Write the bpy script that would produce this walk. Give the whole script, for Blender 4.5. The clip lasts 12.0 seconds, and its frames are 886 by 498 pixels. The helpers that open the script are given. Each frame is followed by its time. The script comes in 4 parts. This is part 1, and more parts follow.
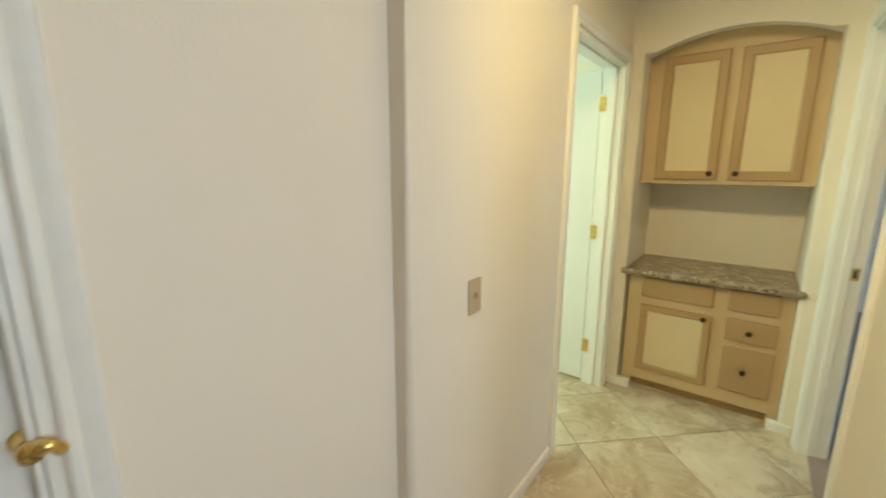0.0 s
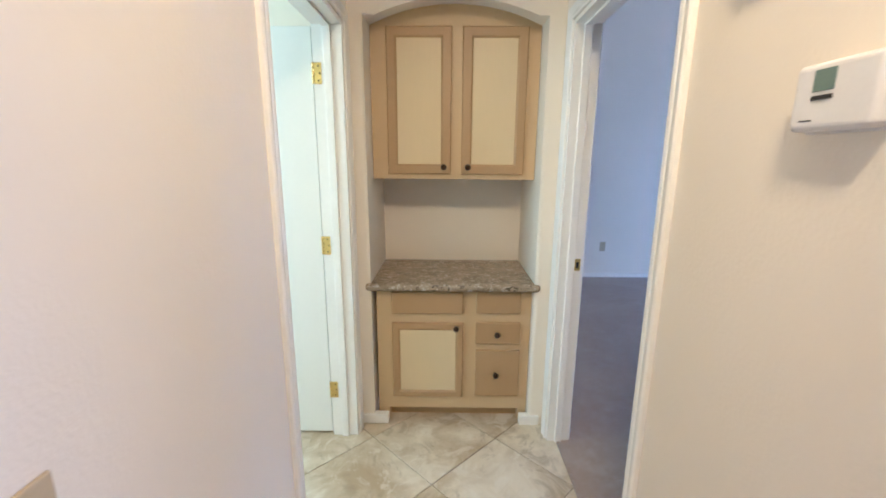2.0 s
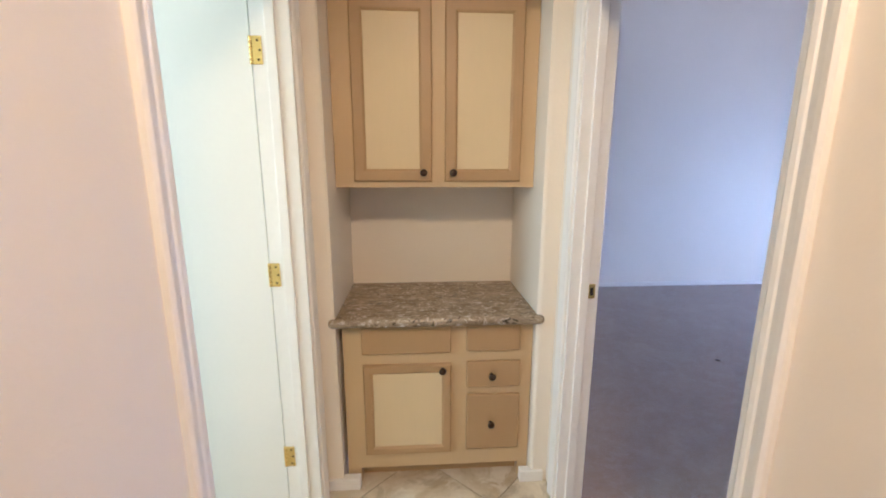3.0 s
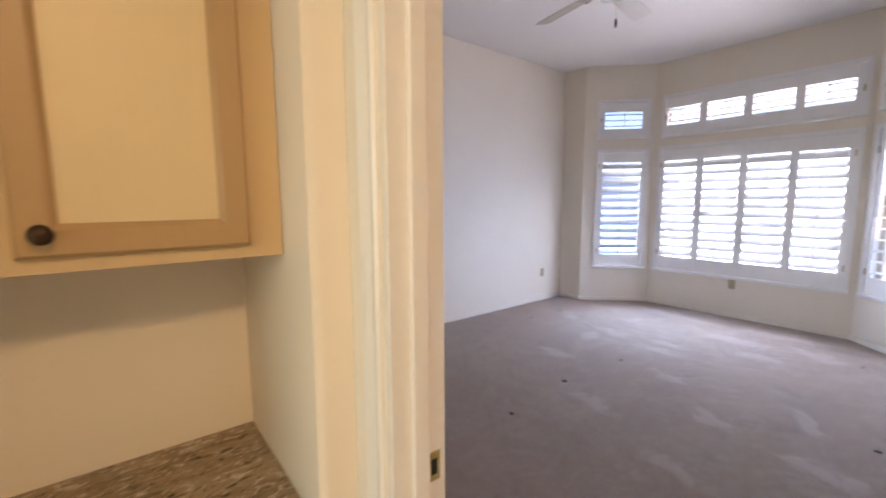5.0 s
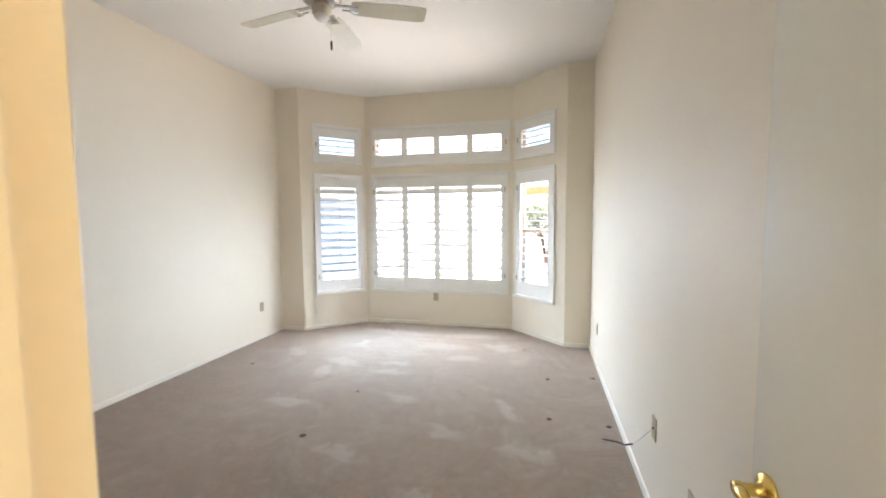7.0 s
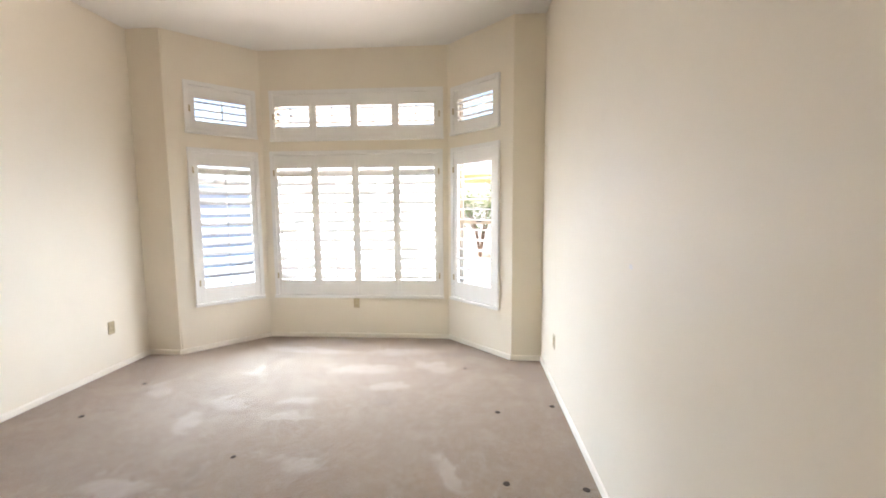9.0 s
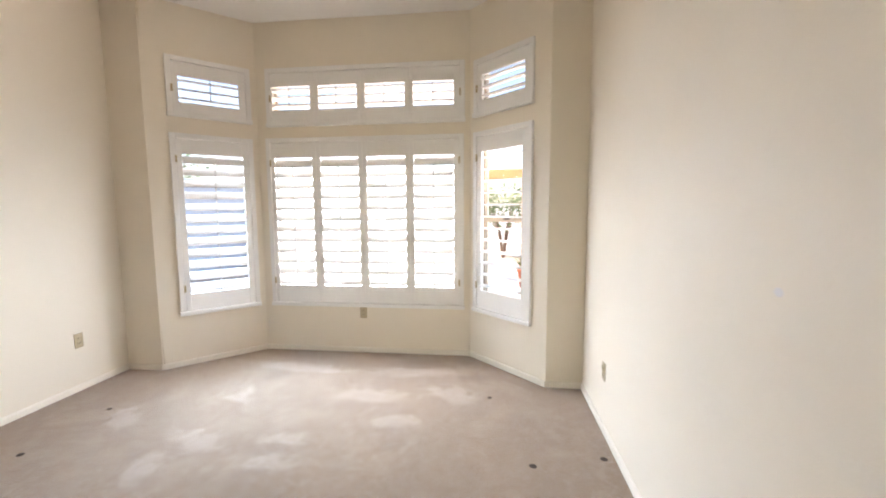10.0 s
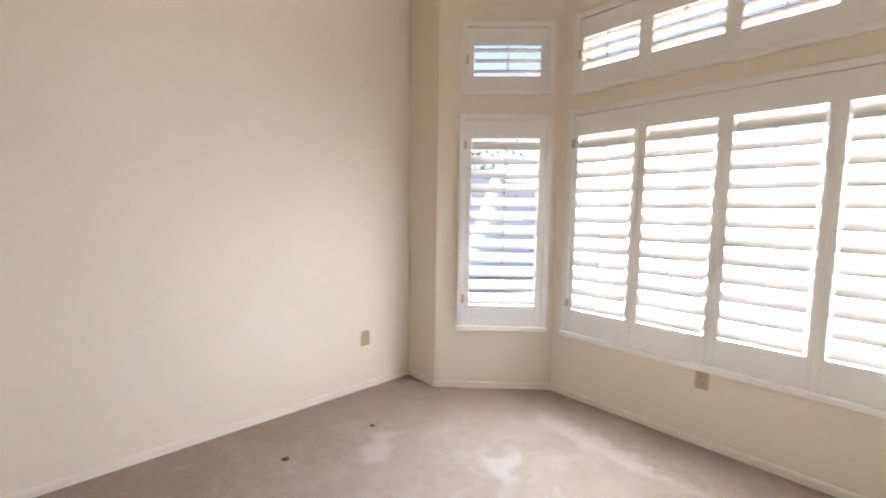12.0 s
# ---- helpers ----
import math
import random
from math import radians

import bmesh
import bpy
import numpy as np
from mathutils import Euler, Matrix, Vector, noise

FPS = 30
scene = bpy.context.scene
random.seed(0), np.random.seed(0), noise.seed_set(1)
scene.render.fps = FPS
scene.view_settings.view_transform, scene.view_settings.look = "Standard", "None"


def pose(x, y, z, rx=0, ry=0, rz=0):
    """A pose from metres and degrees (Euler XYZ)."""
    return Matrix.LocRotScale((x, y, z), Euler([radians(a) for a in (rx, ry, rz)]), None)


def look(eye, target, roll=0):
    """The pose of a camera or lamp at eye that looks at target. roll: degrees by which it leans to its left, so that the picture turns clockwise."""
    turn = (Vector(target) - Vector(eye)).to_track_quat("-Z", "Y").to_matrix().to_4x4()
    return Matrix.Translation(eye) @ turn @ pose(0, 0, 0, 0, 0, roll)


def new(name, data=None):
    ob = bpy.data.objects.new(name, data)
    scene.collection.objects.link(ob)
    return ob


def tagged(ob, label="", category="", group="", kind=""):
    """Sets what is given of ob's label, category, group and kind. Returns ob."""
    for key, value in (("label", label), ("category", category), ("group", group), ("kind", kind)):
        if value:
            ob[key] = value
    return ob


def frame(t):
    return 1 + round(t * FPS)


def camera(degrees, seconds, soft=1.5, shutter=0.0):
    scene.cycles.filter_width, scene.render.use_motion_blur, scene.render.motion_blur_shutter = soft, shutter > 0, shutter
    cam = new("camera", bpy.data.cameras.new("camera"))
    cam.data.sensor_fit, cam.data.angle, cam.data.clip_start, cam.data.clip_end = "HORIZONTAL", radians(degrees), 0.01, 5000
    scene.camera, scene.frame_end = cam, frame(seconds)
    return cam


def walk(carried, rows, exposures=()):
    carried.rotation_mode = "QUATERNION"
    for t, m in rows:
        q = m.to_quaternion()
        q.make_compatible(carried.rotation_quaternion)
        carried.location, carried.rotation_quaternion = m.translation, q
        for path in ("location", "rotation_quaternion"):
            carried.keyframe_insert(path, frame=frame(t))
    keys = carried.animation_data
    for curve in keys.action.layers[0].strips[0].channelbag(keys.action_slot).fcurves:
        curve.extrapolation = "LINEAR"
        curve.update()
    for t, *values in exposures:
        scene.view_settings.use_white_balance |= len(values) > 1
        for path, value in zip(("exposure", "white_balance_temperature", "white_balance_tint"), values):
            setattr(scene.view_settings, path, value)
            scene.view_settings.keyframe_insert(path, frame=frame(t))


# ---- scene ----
cam = camera(94.3, 12.0, soft=1.8, shutter=0.3)
PATH = [
    (0, (0.024, 0.261, 1.421), (-1.168, 1.817, 1.027), 0.1),
    (0.5, (-0.07, 0.362, 1.432), (-0.812, 2.173, 1.023), 0.3),
    (1, (-0.112, 0.528, 1.422), (-0.486, 2.447, 1.0), 0.3),
    (1.5, (-0.146, 0.735, 1.425), (-0.288, 2.684, 1.0), 0.3),
    (2, (-0.203, 0.949, 1.425), (-0.221, 2.902, 0.996), 0.4),
    (2.5, (-0.238, 1.154, 1.418), (-0.208, 3.11, 0.999), 0.2),
    (2.7, (-0.256, 1.238, 1.417), (-0.189, 3.193, 1.001), 0.2),
    (4.3, (-0.228, 1.938, 1.437), (0.455, 3.795, 1.141), -0.6),
    (4.5, (-0.167, 2.052, 1.428), (0.671, 3.846, 1.146), -0.5),
    (5, (-0.011, 2.257, 1.431), (1.218, 3.817, 1.19), -0.3),
    (5.5, (0.106, 2.375, 1.455), (1.665, 3.611, 1.257), -0.2),
    (6, (0.158, 2.461, 1.481), (1.931, 3.371, 1.314), -0.3),
    (6.5, (0.172, 2.508, 1.492), (2.06, 3.15, 1.341), -0.4),
    (7, (0.222, 2.52, 1.488), (2.164, 2.978, 1.338), -0.4),
    (9, (1.182, 2.632, 1.462), (3.167, 2.763, 1.265), -0.4),
    (9.5, (1.518, 2.647, 1.441), (3.503, 2.778, 1.244), -0.3),
    (10, (1.838, 2.673, 1.427), (3.815, 2.905, 1.226), -0.3),
    (10.5, (2.179, 2.816, 1.441), (4.125, 3.223, 1.229), -0.3),
    (11, (2.489, 2.922, 1.439), (4.353, 3.616, 1.225), -0.2),
    (11.5, (2.75, 3.041, 1.422), (4.437, 4.096, 1.222), 0.2),
    (12, (2.961, 3.249, 1.373), (4.32, 4.705, 1.189), 0.8),
]
EXPOSURE = [
    (0.0, 2.14, 5100, 0), (0.5, 2.32, 4780, 0), (1.0, 2.40, 4550, 5), (1.5, 2.30, 4400, 16), (2.7, 2.29, 4560, 29),
    (4.3, 2.18, 5600, 40), (5.0, 2.08, 5850, 34), (5.5, 2.06, 6150, 25), (6.0, 2.24, 6300, 24), (6.5, 2.38, 6450, 22),
    (7.2, 2.66, 6600, 18), (9.0, 2.66, 7000, 22), (10.5, 2.40, 7150, 25), (12.0, 2.32, 7150, 27),
]
walk(cam, [(t, look(eye, target, roll)) for t, eye, target, roll in PATH], EXPOSURE)


# ---- light ----
def world_light():
    w = bpy.data.worlds.new("daylight")
    scene.world = w
    w.use_nodes = True
    nt = w.node_tree
    sky = nt.nodes.new("ShaderNodeTexSky")
    sky.sky_type, sky.sun_disc = "NISHITA", False
    sky.sun_elevation, sky.sun_rotation = radians(52), radians(-26)
    bg = nt.nodes["Background"]
    bg.inputs["Strength"].default_value = 0.068
    nt.links.new(sky.outputs[0], bg.inputs["Color"])


def lamp_area(name, m, sx, sy, power, colour):
    d = bpy.data.lights.new(name, "AREA")
    d.shape, d.size, d.size_y, d.energy, d.color = "RECTANGLE", sx, sy, power, colour
    ob = new(name, d)
    ob.matrix_world = m
    return ob


world_light()
sun_data = bpy.data.lights.new("sun", "SUN")
sun_data.energy, sun_data.angle, sun_data.color = 2.4, radians(0.5), (1.0, 0.95, 0.88)
sun = new("sun", sun_data)
sun.matrix_world = look((-2.6, 5.4, 7.7), (0, 0, 0))
CLEAR = (0.60, 0.81, 1.0)
DAY, SHADE, GROUND = (0.74, 0.88, 1.0), (0.40, 0.70, 1.0), (1.0, 0.95, 0.88)


def window_light(name, p, slope, heading, sx, sy, power, colour, spread):
    """Daylight through one opening: slope below (-) or above (+) the horizon, heading in plan, and how far it fans out."""
    a, h = radians(slope), radians(heading)
    d = Vector((math.cos(a) * math.cos(h), math.cos(a) * math.sin(h), math.sin(a)))
    ob = lamp_area(name, look(p, Vector(p) + d), sx, sy, power, colour)
    ob.data.spread = radians(spread)


# sky light falls into the bay, light from the sunny ground rises into it
window_light("sky_bay_wide", (5.815, 3.885, 1.29), -4, 180, 1.80, 1.45, 27, DAY, 180)
window_light("sky_bay_low", (5.818, 3.885, 1.29), -42, 180, 1.80, 1.45, 2.3, CLEAR, 90)
window_light("sky_bay_north", (5.50, 5.35, 1.29), -45, 225, 0.58, 1.45, 5.2, SHADE, 84)
window_light("sky_bay_north_wide", (5.495, 5.355, 1.29), -8, 252, 0.58, 1.45, 3.1, CLEAR, 66)
window_light("sky_bay_south_wide", (5.495, 2.435, 1.29), -5, 122, 0.58, 1.45, 1.1, CLEAR, 70)
window_light("ground_bay_high", (5.815, 3.87, 2.475), 42, 180, 1.80, 0.40, 1.9, GROUND, 120)
window_light("ground_bay_south", (5.51, 2.43, 1.29), 48, 135, 0.58, 1.45, 3.4, GROUND, 80)
lamp_area("sky_entry", look((2.16, 0.72, 1.5), (0, 0.72, 1.5)), 0.9, 1.8, 5.4, (1.0, 0.88, 0.74))
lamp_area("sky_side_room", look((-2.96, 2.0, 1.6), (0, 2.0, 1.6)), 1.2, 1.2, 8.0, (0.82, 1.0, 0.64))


def downlight(name, p, target, power, cone, blend):
    d = bpy.data.lights.new(name, "SPOT")
    d.energy, d.color, d.shadow_soft_size = power, (1.0, 0.67, 0.25), 0.13
    d.spot_size, d.spot_blend = radians(cone), blend
    new(name, d).matrix_world = look(p, target)


# warm hall lamps: one straight down, one turned towards the cabinet recess
downlight("hall_downlight", (-0.13, 1.55, 2.55), (-0.13, 1.551, 0), 3.2, 168, 1.0)
downlight("hall_eyeball", (-0.10, 0.85, 2.55), (-0.14, 3.1, 0.48), 31, 88, 0.9)


# ---- materials ----
def socket_mix(nt, fac, a, b, blend="MIX"):
    n = nt.nodes.new("ShaderNodeMix")
    n.data_type, n.blend_type = "RGBA", blend
    for sock, val in ((n.inputs[0], fac), (n.inputs[6], a), (n.inputs[7], b)):
        if isinstance(val, bpy.types.NodeSocket):
            nt.links.new(val, sock)
        else:
            sock.default_value = (*val, 1) if isinstance(val, tuple) else val
    return n.outputs[2]


def noise_tex(nt, vec, scale, detail=4.0, rough=0.55, dist=0.0):
    n = nt.nodes.new("ShaderNodeTexNoise")
    n.inputs["Scale"].default_value, n.inputs["Detail"].default_value = scale, detail
    n.inputs["Roughness"].default_value, n.inputs["Distortion"].default_value = rough, dist
    if vec is not None:
        nt.links.new(vec, n.inputs["Vector"])
    return n.outputs["Fac"]


def ramp(nt, fac, lo, hi, a=0.0, b=1.0):
    n = nt.nodes.new("ShaderNodeMapRange")
    n.clamp = True
    for i, v in enumerate((lo, hi, a, b)):
        n.inputs[i + 1].default_value = v
    nt.links.new(fac, n.inputs[0])
    return n.outputs[0]


def maths(nt, op, a, b=0.0):
    n = nt.nodes.new("ShaderNodeMath")
    n.operation = op
    for sock, val in ((n.inputs[0], a), (n.inputs[1], b)):
        if isinstance(val, bpy.types.NodeSocket):
            nt.links.new(val, sock)
        else:
            sock.default_value = val
    return n.outputs[0]


def start_mat(name, rough=0.5, metal=0.0, spec=0.5):
    m = bpy.data.materials.new(name)
    m.use_nodes = True
    nt = m.node_tree
    b = nt.nodes["Principled BSDF"]
    b.inputs["Roughness"].default_value, b.inputs["Metallic"].default_value = rough, metal
    b.inputs["Specular IOR Level"].default_value = spec
    pos = nt.nodes.new("ShaderNodeNewGeometry").outputs["Position"]
    return m, nt, b, pos


def bumped(nt, b, height, strength, distance=0.01):
    n = nt.nodes.new("ShaderNodeBump")
    n.inputs["Strength"].default_value, n.inputs["Distance"].default_value = strength, distance
    nt.links.new(height, n.inputs["Height"])
    nt.links.new(n.outputs[0], b.inputs["Normal"])


def plain(name, colour, rough=0.5, metal=0.0, vary=0.06, big=3.0, fine=60.0, bump=0.05, spec=0.5, dist=0.004, polish=1.0):
    """A surface of one colour with stains at a large scale, grain at a small one and fine relief."""
    m, nt, b, pos = start_mat(name, rough, metal, spec)
    n1, n2 = noise_tex(nt, pos, big), noise_tex(nt, pos, fine, 3)
    f = maths(nt, "ADD", maths(nt, "MULTIPLY", n1, 0.6), maths(nt, "MULTIPLY", n2, 0.4))
    dark = tuple(c * (1 - vary * 1.6) for c in colour)
    light = tuple(min(1.0, c * (1 + vary)) for c in colour)
    nt.links.new(socket_mix(nt, ramp(nt, f, 0.3, 0.7), dark, light), b.inputs["Base Color"])
    nt.links.new(ramp(nt, n1, 0.3, 0.7, max(0.02, rough - 0.06 * polish), min(1, rough + 0.08 * polish)), b.inputs["Roughness"])
    if bump:
        bumped(nt, b, n2, bump, dist)
    return m


def wall_paint(name, colour, rough=0.55):
    """Rolled paint over an orange-peel plaster texture, with faint scuffs."""
    m, nt, b, pos = start_mat(name, rough, 0, 0.35)
    peel = noise_tex(nt, pos, 110, 2, 0.5)
    soft = noise_tex(nt, pos, 32, 3, 0.5)
    blotch = noise_tex(nt, pos, 1.3, 4)
    scuff = ramp(nt, noise_tex(nt, pos, 19.0, 8, 0.75, 0.4), 0.68, 0.84)
    c = socket_mix(nt, ramp(nt, blotch, 0.3, 0.7), tuple(x * 0.965 for x in colour), colour)
    c = socket_mix(nt, maths(nt, "MULTIPLY", scuff, 0.05), c, (0.45, 0.40, 0.34))
    nt.links.new(c, b.inputs["Base Color"])
    h = maths(nt, "ADD", maths(nt, "MULTIPLY", ramp(nt, peel, 0.42, 0.62), 0.5), soft)
    bumped(nt, b, h, 0.09, 0.004)
    return m


FOOT = [(4.05, 4.46, 70, .42, .15), (4.11, 3.94, 100, .30, .12), (3.88, 3.92, 85, .30, .13), (3.76, 4.58, 20, .32, .13), (4.61, 4.57, 75, .30, .12),
        (5.22, 4.25, 85, .75, .16), (5.23, 3.35, 95, .70, .18), (4.83, 2.96, 60, .40, .18), (4.66, 4.52, 35, .30, .10), (4.26, 5.16, 30, .30, .14),
        (5.25, 4.55, 80, .45, .16), (3.35, 3.6, 80, .34, .12), (2.9, 3.15, 60, .30, .12), (3.1, 4.5, 85, .40, .13), (2.5, 3.75, 75, .36, .12),
        (4.4, 3.3, 95, .35, .14), (3.3, 2.75, 40, .30, .12), (2.2, 3.1, 70, .32, .12), (4.75, 3.6, 90, .60, .20), (2.75, 2.6, 80, .30, .12)]


def carpet_mat():
    """Taupe cut pile: tufts, brushed patches and footprints that lie paler, a few stains."""
    m, nt, b, pos = start_mat("carpet_pile", 1.0, 0, 0.1)
    tuft = noise_tex(nt, pos, 340, 2, 0.6)
    clump = noise_tex(nt, pos, 55, 4, 0.65)
    brush = ramp(nt, noise_tex(nt, pos, 2.6, 6, 0.62, 1.2), 0.47, 0.68)
    edge = noise_tex(nt, pos, 14, 5, 0.65)
    c = socket_mix(nt, tuft, (0.19, 0.118, 0.072), (0.45, 0.303, 0.192))
    c = socket_mix(nt, maths(nt, "MULTIPLY", ramp(nt, clump, 0.35, 0.7), 0.5), c, (0.36, 0.266, 0.19))
    c = socket_mix(nt, maths(nt, "MULTIPLY", brush, 0.52), c, (0.43, 0.326, 0.235))
    warp = nt.nodes.new("ShaderNodeTexNoise")
    warp.inputs["Scale"].default_value, warp.inputs["Detail"].default_value = 7.0, 5.0
    nt.links.new(pos, warp.inputs["Vector"])
    shift = nt.nodes.new("ShaderNodeVectorMath")
    shift.operation = "MULTIPLY_ADD"
    nt.links.new(warp.outputs["Color"], shift.inputs[0])
    shift.inputs[1].default_value = (0.24, 0.24, 0)
    nt.links.new(pos, shift.inputs[2])
    grain = noise_tex(nt, pos, 130, 3, 0.7)
    c = socket_mix(nt, maths(nt, "MULTIPLY", ramp(nt, grain, 0.50, 0.64), 0.42), c, (0.14, 0.105, 0.086))
    drift = noise_tex(nt, pos, 17, 4, 0.6, 0.5)
    c = socket_mix(nt, maths(nt, "MULTIPLY", ramp(nt, drift, 0.50, 0.70), 0.34), c, (0.46, 0.37, 0.295))
    prints = None
    for x, y, a, ln, wd in FOOT:
        mp = nt.nodes.new("ShaderNodeMapping")
        mp.vector_type = "TEXTURE"
        mp.inputs["Location"].default_value = (x + 0.12, y + 0.12, 0)
        mp.inputs["Rotation"].default_value = (0, 0, radians(a))
        mp.inputs["Scale"].default_value = (ln / 2, wd / 2, 1)
        nt.links.new(shift.outputs[0], mp.inputs["Vector"])
        ln_node = nt.nodes.new("ShaderNodeVectorMath")
        ln_node.operation = "LENGTH"
        nt.links.new(mp.outputs[0], ln_node.inputs[0])
        inside = ramp(nt, maths(nt, "ADD", ln_node.outputs["Value"], maths(nt, "MULTIPLY", edge, 1.9)), 2.30, 1.62)
        prints = inside if prints is None else maths(nt, "MAXIMUM", prints, inside)
    c = socket_mix(nt, maths(nt, "MULTIPLY", prints, 0.36), c, (0.58, 0.49, 0.43))
    stain = ramp(nt, noise_tex(nt, pos, 2.3, 6, 0.7, 0.4), 0.60, 0.74)
    c = socket_mix(nt, maths(nt, "MULTIPLY", stain, 0.42), c, (0.12, 0.085, 0.06))
    nt.links.new(c, b.inputs["Base Color"])
    b.inputs["Sheen Weight"].default_value = 0.45
    bumped(nt, b, maths(nt, "ADD", tuft, clump), 0.7, 0.008)
    return m


def tile_mat():
    """Glazed travertine-look tile, each one clouded in its own way."""
    m, nt, b, pos = start_mat("floor_tile_glaze", 0.32, 0, 0.5)
    info = nt.nodes.new("ShaderNodeObjectInfo")
    off = nt.nodes.new("ShaderNodeVectorMath")
    off.operation = "MULTIPLY_ADD"
    comb = nt.nodes.new("ShaderNodeCombineXYZ")
    for i in range(3):
        nt.links.new(info.outputs["Random"], comb.inputs[i])
    nt.links.new(comb.outputs[0], off.inputs[0])
    off.inputs[1].default_value = (37, 53, 11)
    nt.links.new(pos, off.inputs[2])
    v = off.outputs[0]
    cloud = noise_tex(nt, v, 2.3, 7, 0.6, 0.9)
    vein = noise_tex(nt, v, 5.5, 8, 0.66, 1.3)
    fine = noise_tex(nt, v, 70, 4)
    c = socket_mix(nt, ramp(nt, cloud, 0.36, 0.62), (0.45, 0.34, 0.20), (0.74, 0.645, 0.48))
    c = socket_mix(nt, maths(nt, "MULTIPLY", ramp(nt, vein, 0.53, 0.62), 0.55), c, (0.80, 0.73, 0.59))
    c = socket_mix(nt, maths(nt, "MULTIPLY", ramp(nt, vein, 0.45, 0.36), 0.55), c, (0.33, 0.255, 0.165))
    c = socket_mix(nt, maths(nt, "MULTIPLY", fine, 0.14), c, (0.36, 0.29, 0.2))
    nt.links.new(c, b.inputs["Base Color"])
    nt.links.new(ramp(nt, cloud, 0.3, 0.7, 0.28, 0.46), b.inputs["Roughness"])
    bumped(nt, b, maths(nt, "ADD", cloud, maths(nt, "MULTIPLY", fine, 0.3)), 0.12, 0.004)
    return m


def granite_mat():
    """Brown-grey stone pattern: slanting streaks, cream chips and black flecks."""
    m, nt, b, pos = start_mat("granite_laminate", 0.26, 0, 0.5)
    mp = nt.nodes.new("ShaderNodeMapping")
    mp.inputs["Rotation"].default_value = (0, 0, radians(24))
    mp.inputs["Scale"].default_value = (1.0, 1.75, 1.4)
    nt.links.new(pos, mp.inputs["Vector"])
    v = mp.outputs[0]
    swirl = noise_tex(nt, v, 6, 7, 0.65, 1.6)
    chip = noise_tex(nt, v, 30, 5, 0.64, 1.3)
    fleck = noise_tex(nt, v, 105, 4, 0.7, 0.5)
    c = socket_mix(nt, ramp(nt, swirl, 0.34, 0.66), (0.22, 0.155, 0.090), (0.36, 0.285, 0.19))
    c = socket_mix(nt, maths(nt, "MULTIPLY", ramp(nt, chip, 0.56, 0.60), 0.9), c, (0.60, 0.53, 0.42))
    c = socket_mix(nt, maths(nt, "MULTIPLY", ramp(nt, chip, 0.405, 0.375), 0.95), c, (0.045, 0.034, 0.026))
    c = socket_mix(nt, maths(nt, "MULTIPLY", ramp(nt, fleck, 0.60, 0.68), 0.6), c, (0.035, 0.028, 0.022))
    c = socket_mix(nt, maths(nt, "MULTIPLY", ramp(nt, fleck, 0.36, 0.30), 0.5), c, (0.55, 0.43, 0.28))
    nt.links.new(c, b.inputs["Base Color"])
    bumped(nt, b, fleck, 0.04, 0.002)
    return m


def cabinet_mat(name, colour, vary):
    """Brushed cabinet paint with faint strokes along the grain."""
    m, nt, b, pos = start_mat(name, 0.42, 0, 0.4)
    mp = nt.nodes.new("ShaderNodeMapping")
    mp.inputs["Scale"].default_value = (40, 40, 3.0)
    nt.links.new(pos, mp.inputs["Vector"])
    grain = noise_tex(nt, mp.outputs[0], 2.5, 5, 0.6, 0.3)
    big = noise_tex(nt, pos, 4)
    c = socket_mix(nt, ramp(nt, grain, 0.3, 0.72), tuple(x * (1 - vary) for x in colour), colour)
    c = socket_mix(nt, maths(nt, "MULTIPLY", ramp(nt, big, 0.45, 0.75), 0.18), c, tuple(x * 0.8 for x in colour))
    nt.links.new(c, b.inputs["Base Color"])
    bumped(nt, b, grain, 0.03, 0.002)
    return m


def glass_mat():
    m, nt, b, pos = start_mat("window_glass", 0.0)
    b.inputs["Transmission Weight"].default_value = 1.0
    b.inputs["IOR"].default_value = 1.1
    b.inputs["Base Color"].default_value = (0.97, 1, 0.99, 1)
    return m


def leaf_mat(name, a, c2):
    m, nt, b, pos = start_mat(name, 0.5)
    geo = nt.nodes.new("ShaderNodeNewGeometry")
    nt.links.new(socket_mix(nt, geo.outputs["Random Per Island"], a, c2), b.inputs["Base Color"])
    return m


M_WALL = wall_paint("wall_paint", (0.86, 0.78, 0.65))
M_CEIL = wall_paint("ceiling_paint", (0.86, 0.84, 0.80), 0.7)
M_TRIM = plain("trim_paint", (0.86, 0.83, 0.77), 0.36, vary=0.025, big=5, fine=45, bump=0.04)
M_BASE = plain("baseboard_paint", (0.85, 0.785, 0.68), 0.42, vary=0.03, big=5, fine=45, bump=0.04)
M_DOOR = plain("door_paint", (0.82, 0.80, 0.74), 0.25, vary=0.012, big=2, fine=70, bump=0.03, polish=0.05)
M_SHUT = plain("shutter_paint", (0.87, 0.85, 0.81), 0.38, vary=0.02, big=6, fine=50, bump=0.03)
M_TAN = cabinet_mat("cabinet_tan", (0.44, 0.288, 0.130), 0.03)
M_FACE = cabinet_mat("cabinet_face_cream_tan", (0.60, 0.440, 0.230), 0.025)
M_CREAM = cabinet_mat("cabinet_cream", (0.69, 0.55, 0.315), 0.02)
M_GRANITE = granite_mat()
M_TILE = tile_mat()
M_GROUT = plain("grout", (0.26, 0.21, 0.15), 0.9, vary=0.15, fine=120, bump=0.3)
M_CARPET = carpet_mat()
M_BRASS = plain("brass", (0.83, 0.60, 0.20), 0.16, 1.0, vary=0.08, big=20, fine=200, bump=0.02)
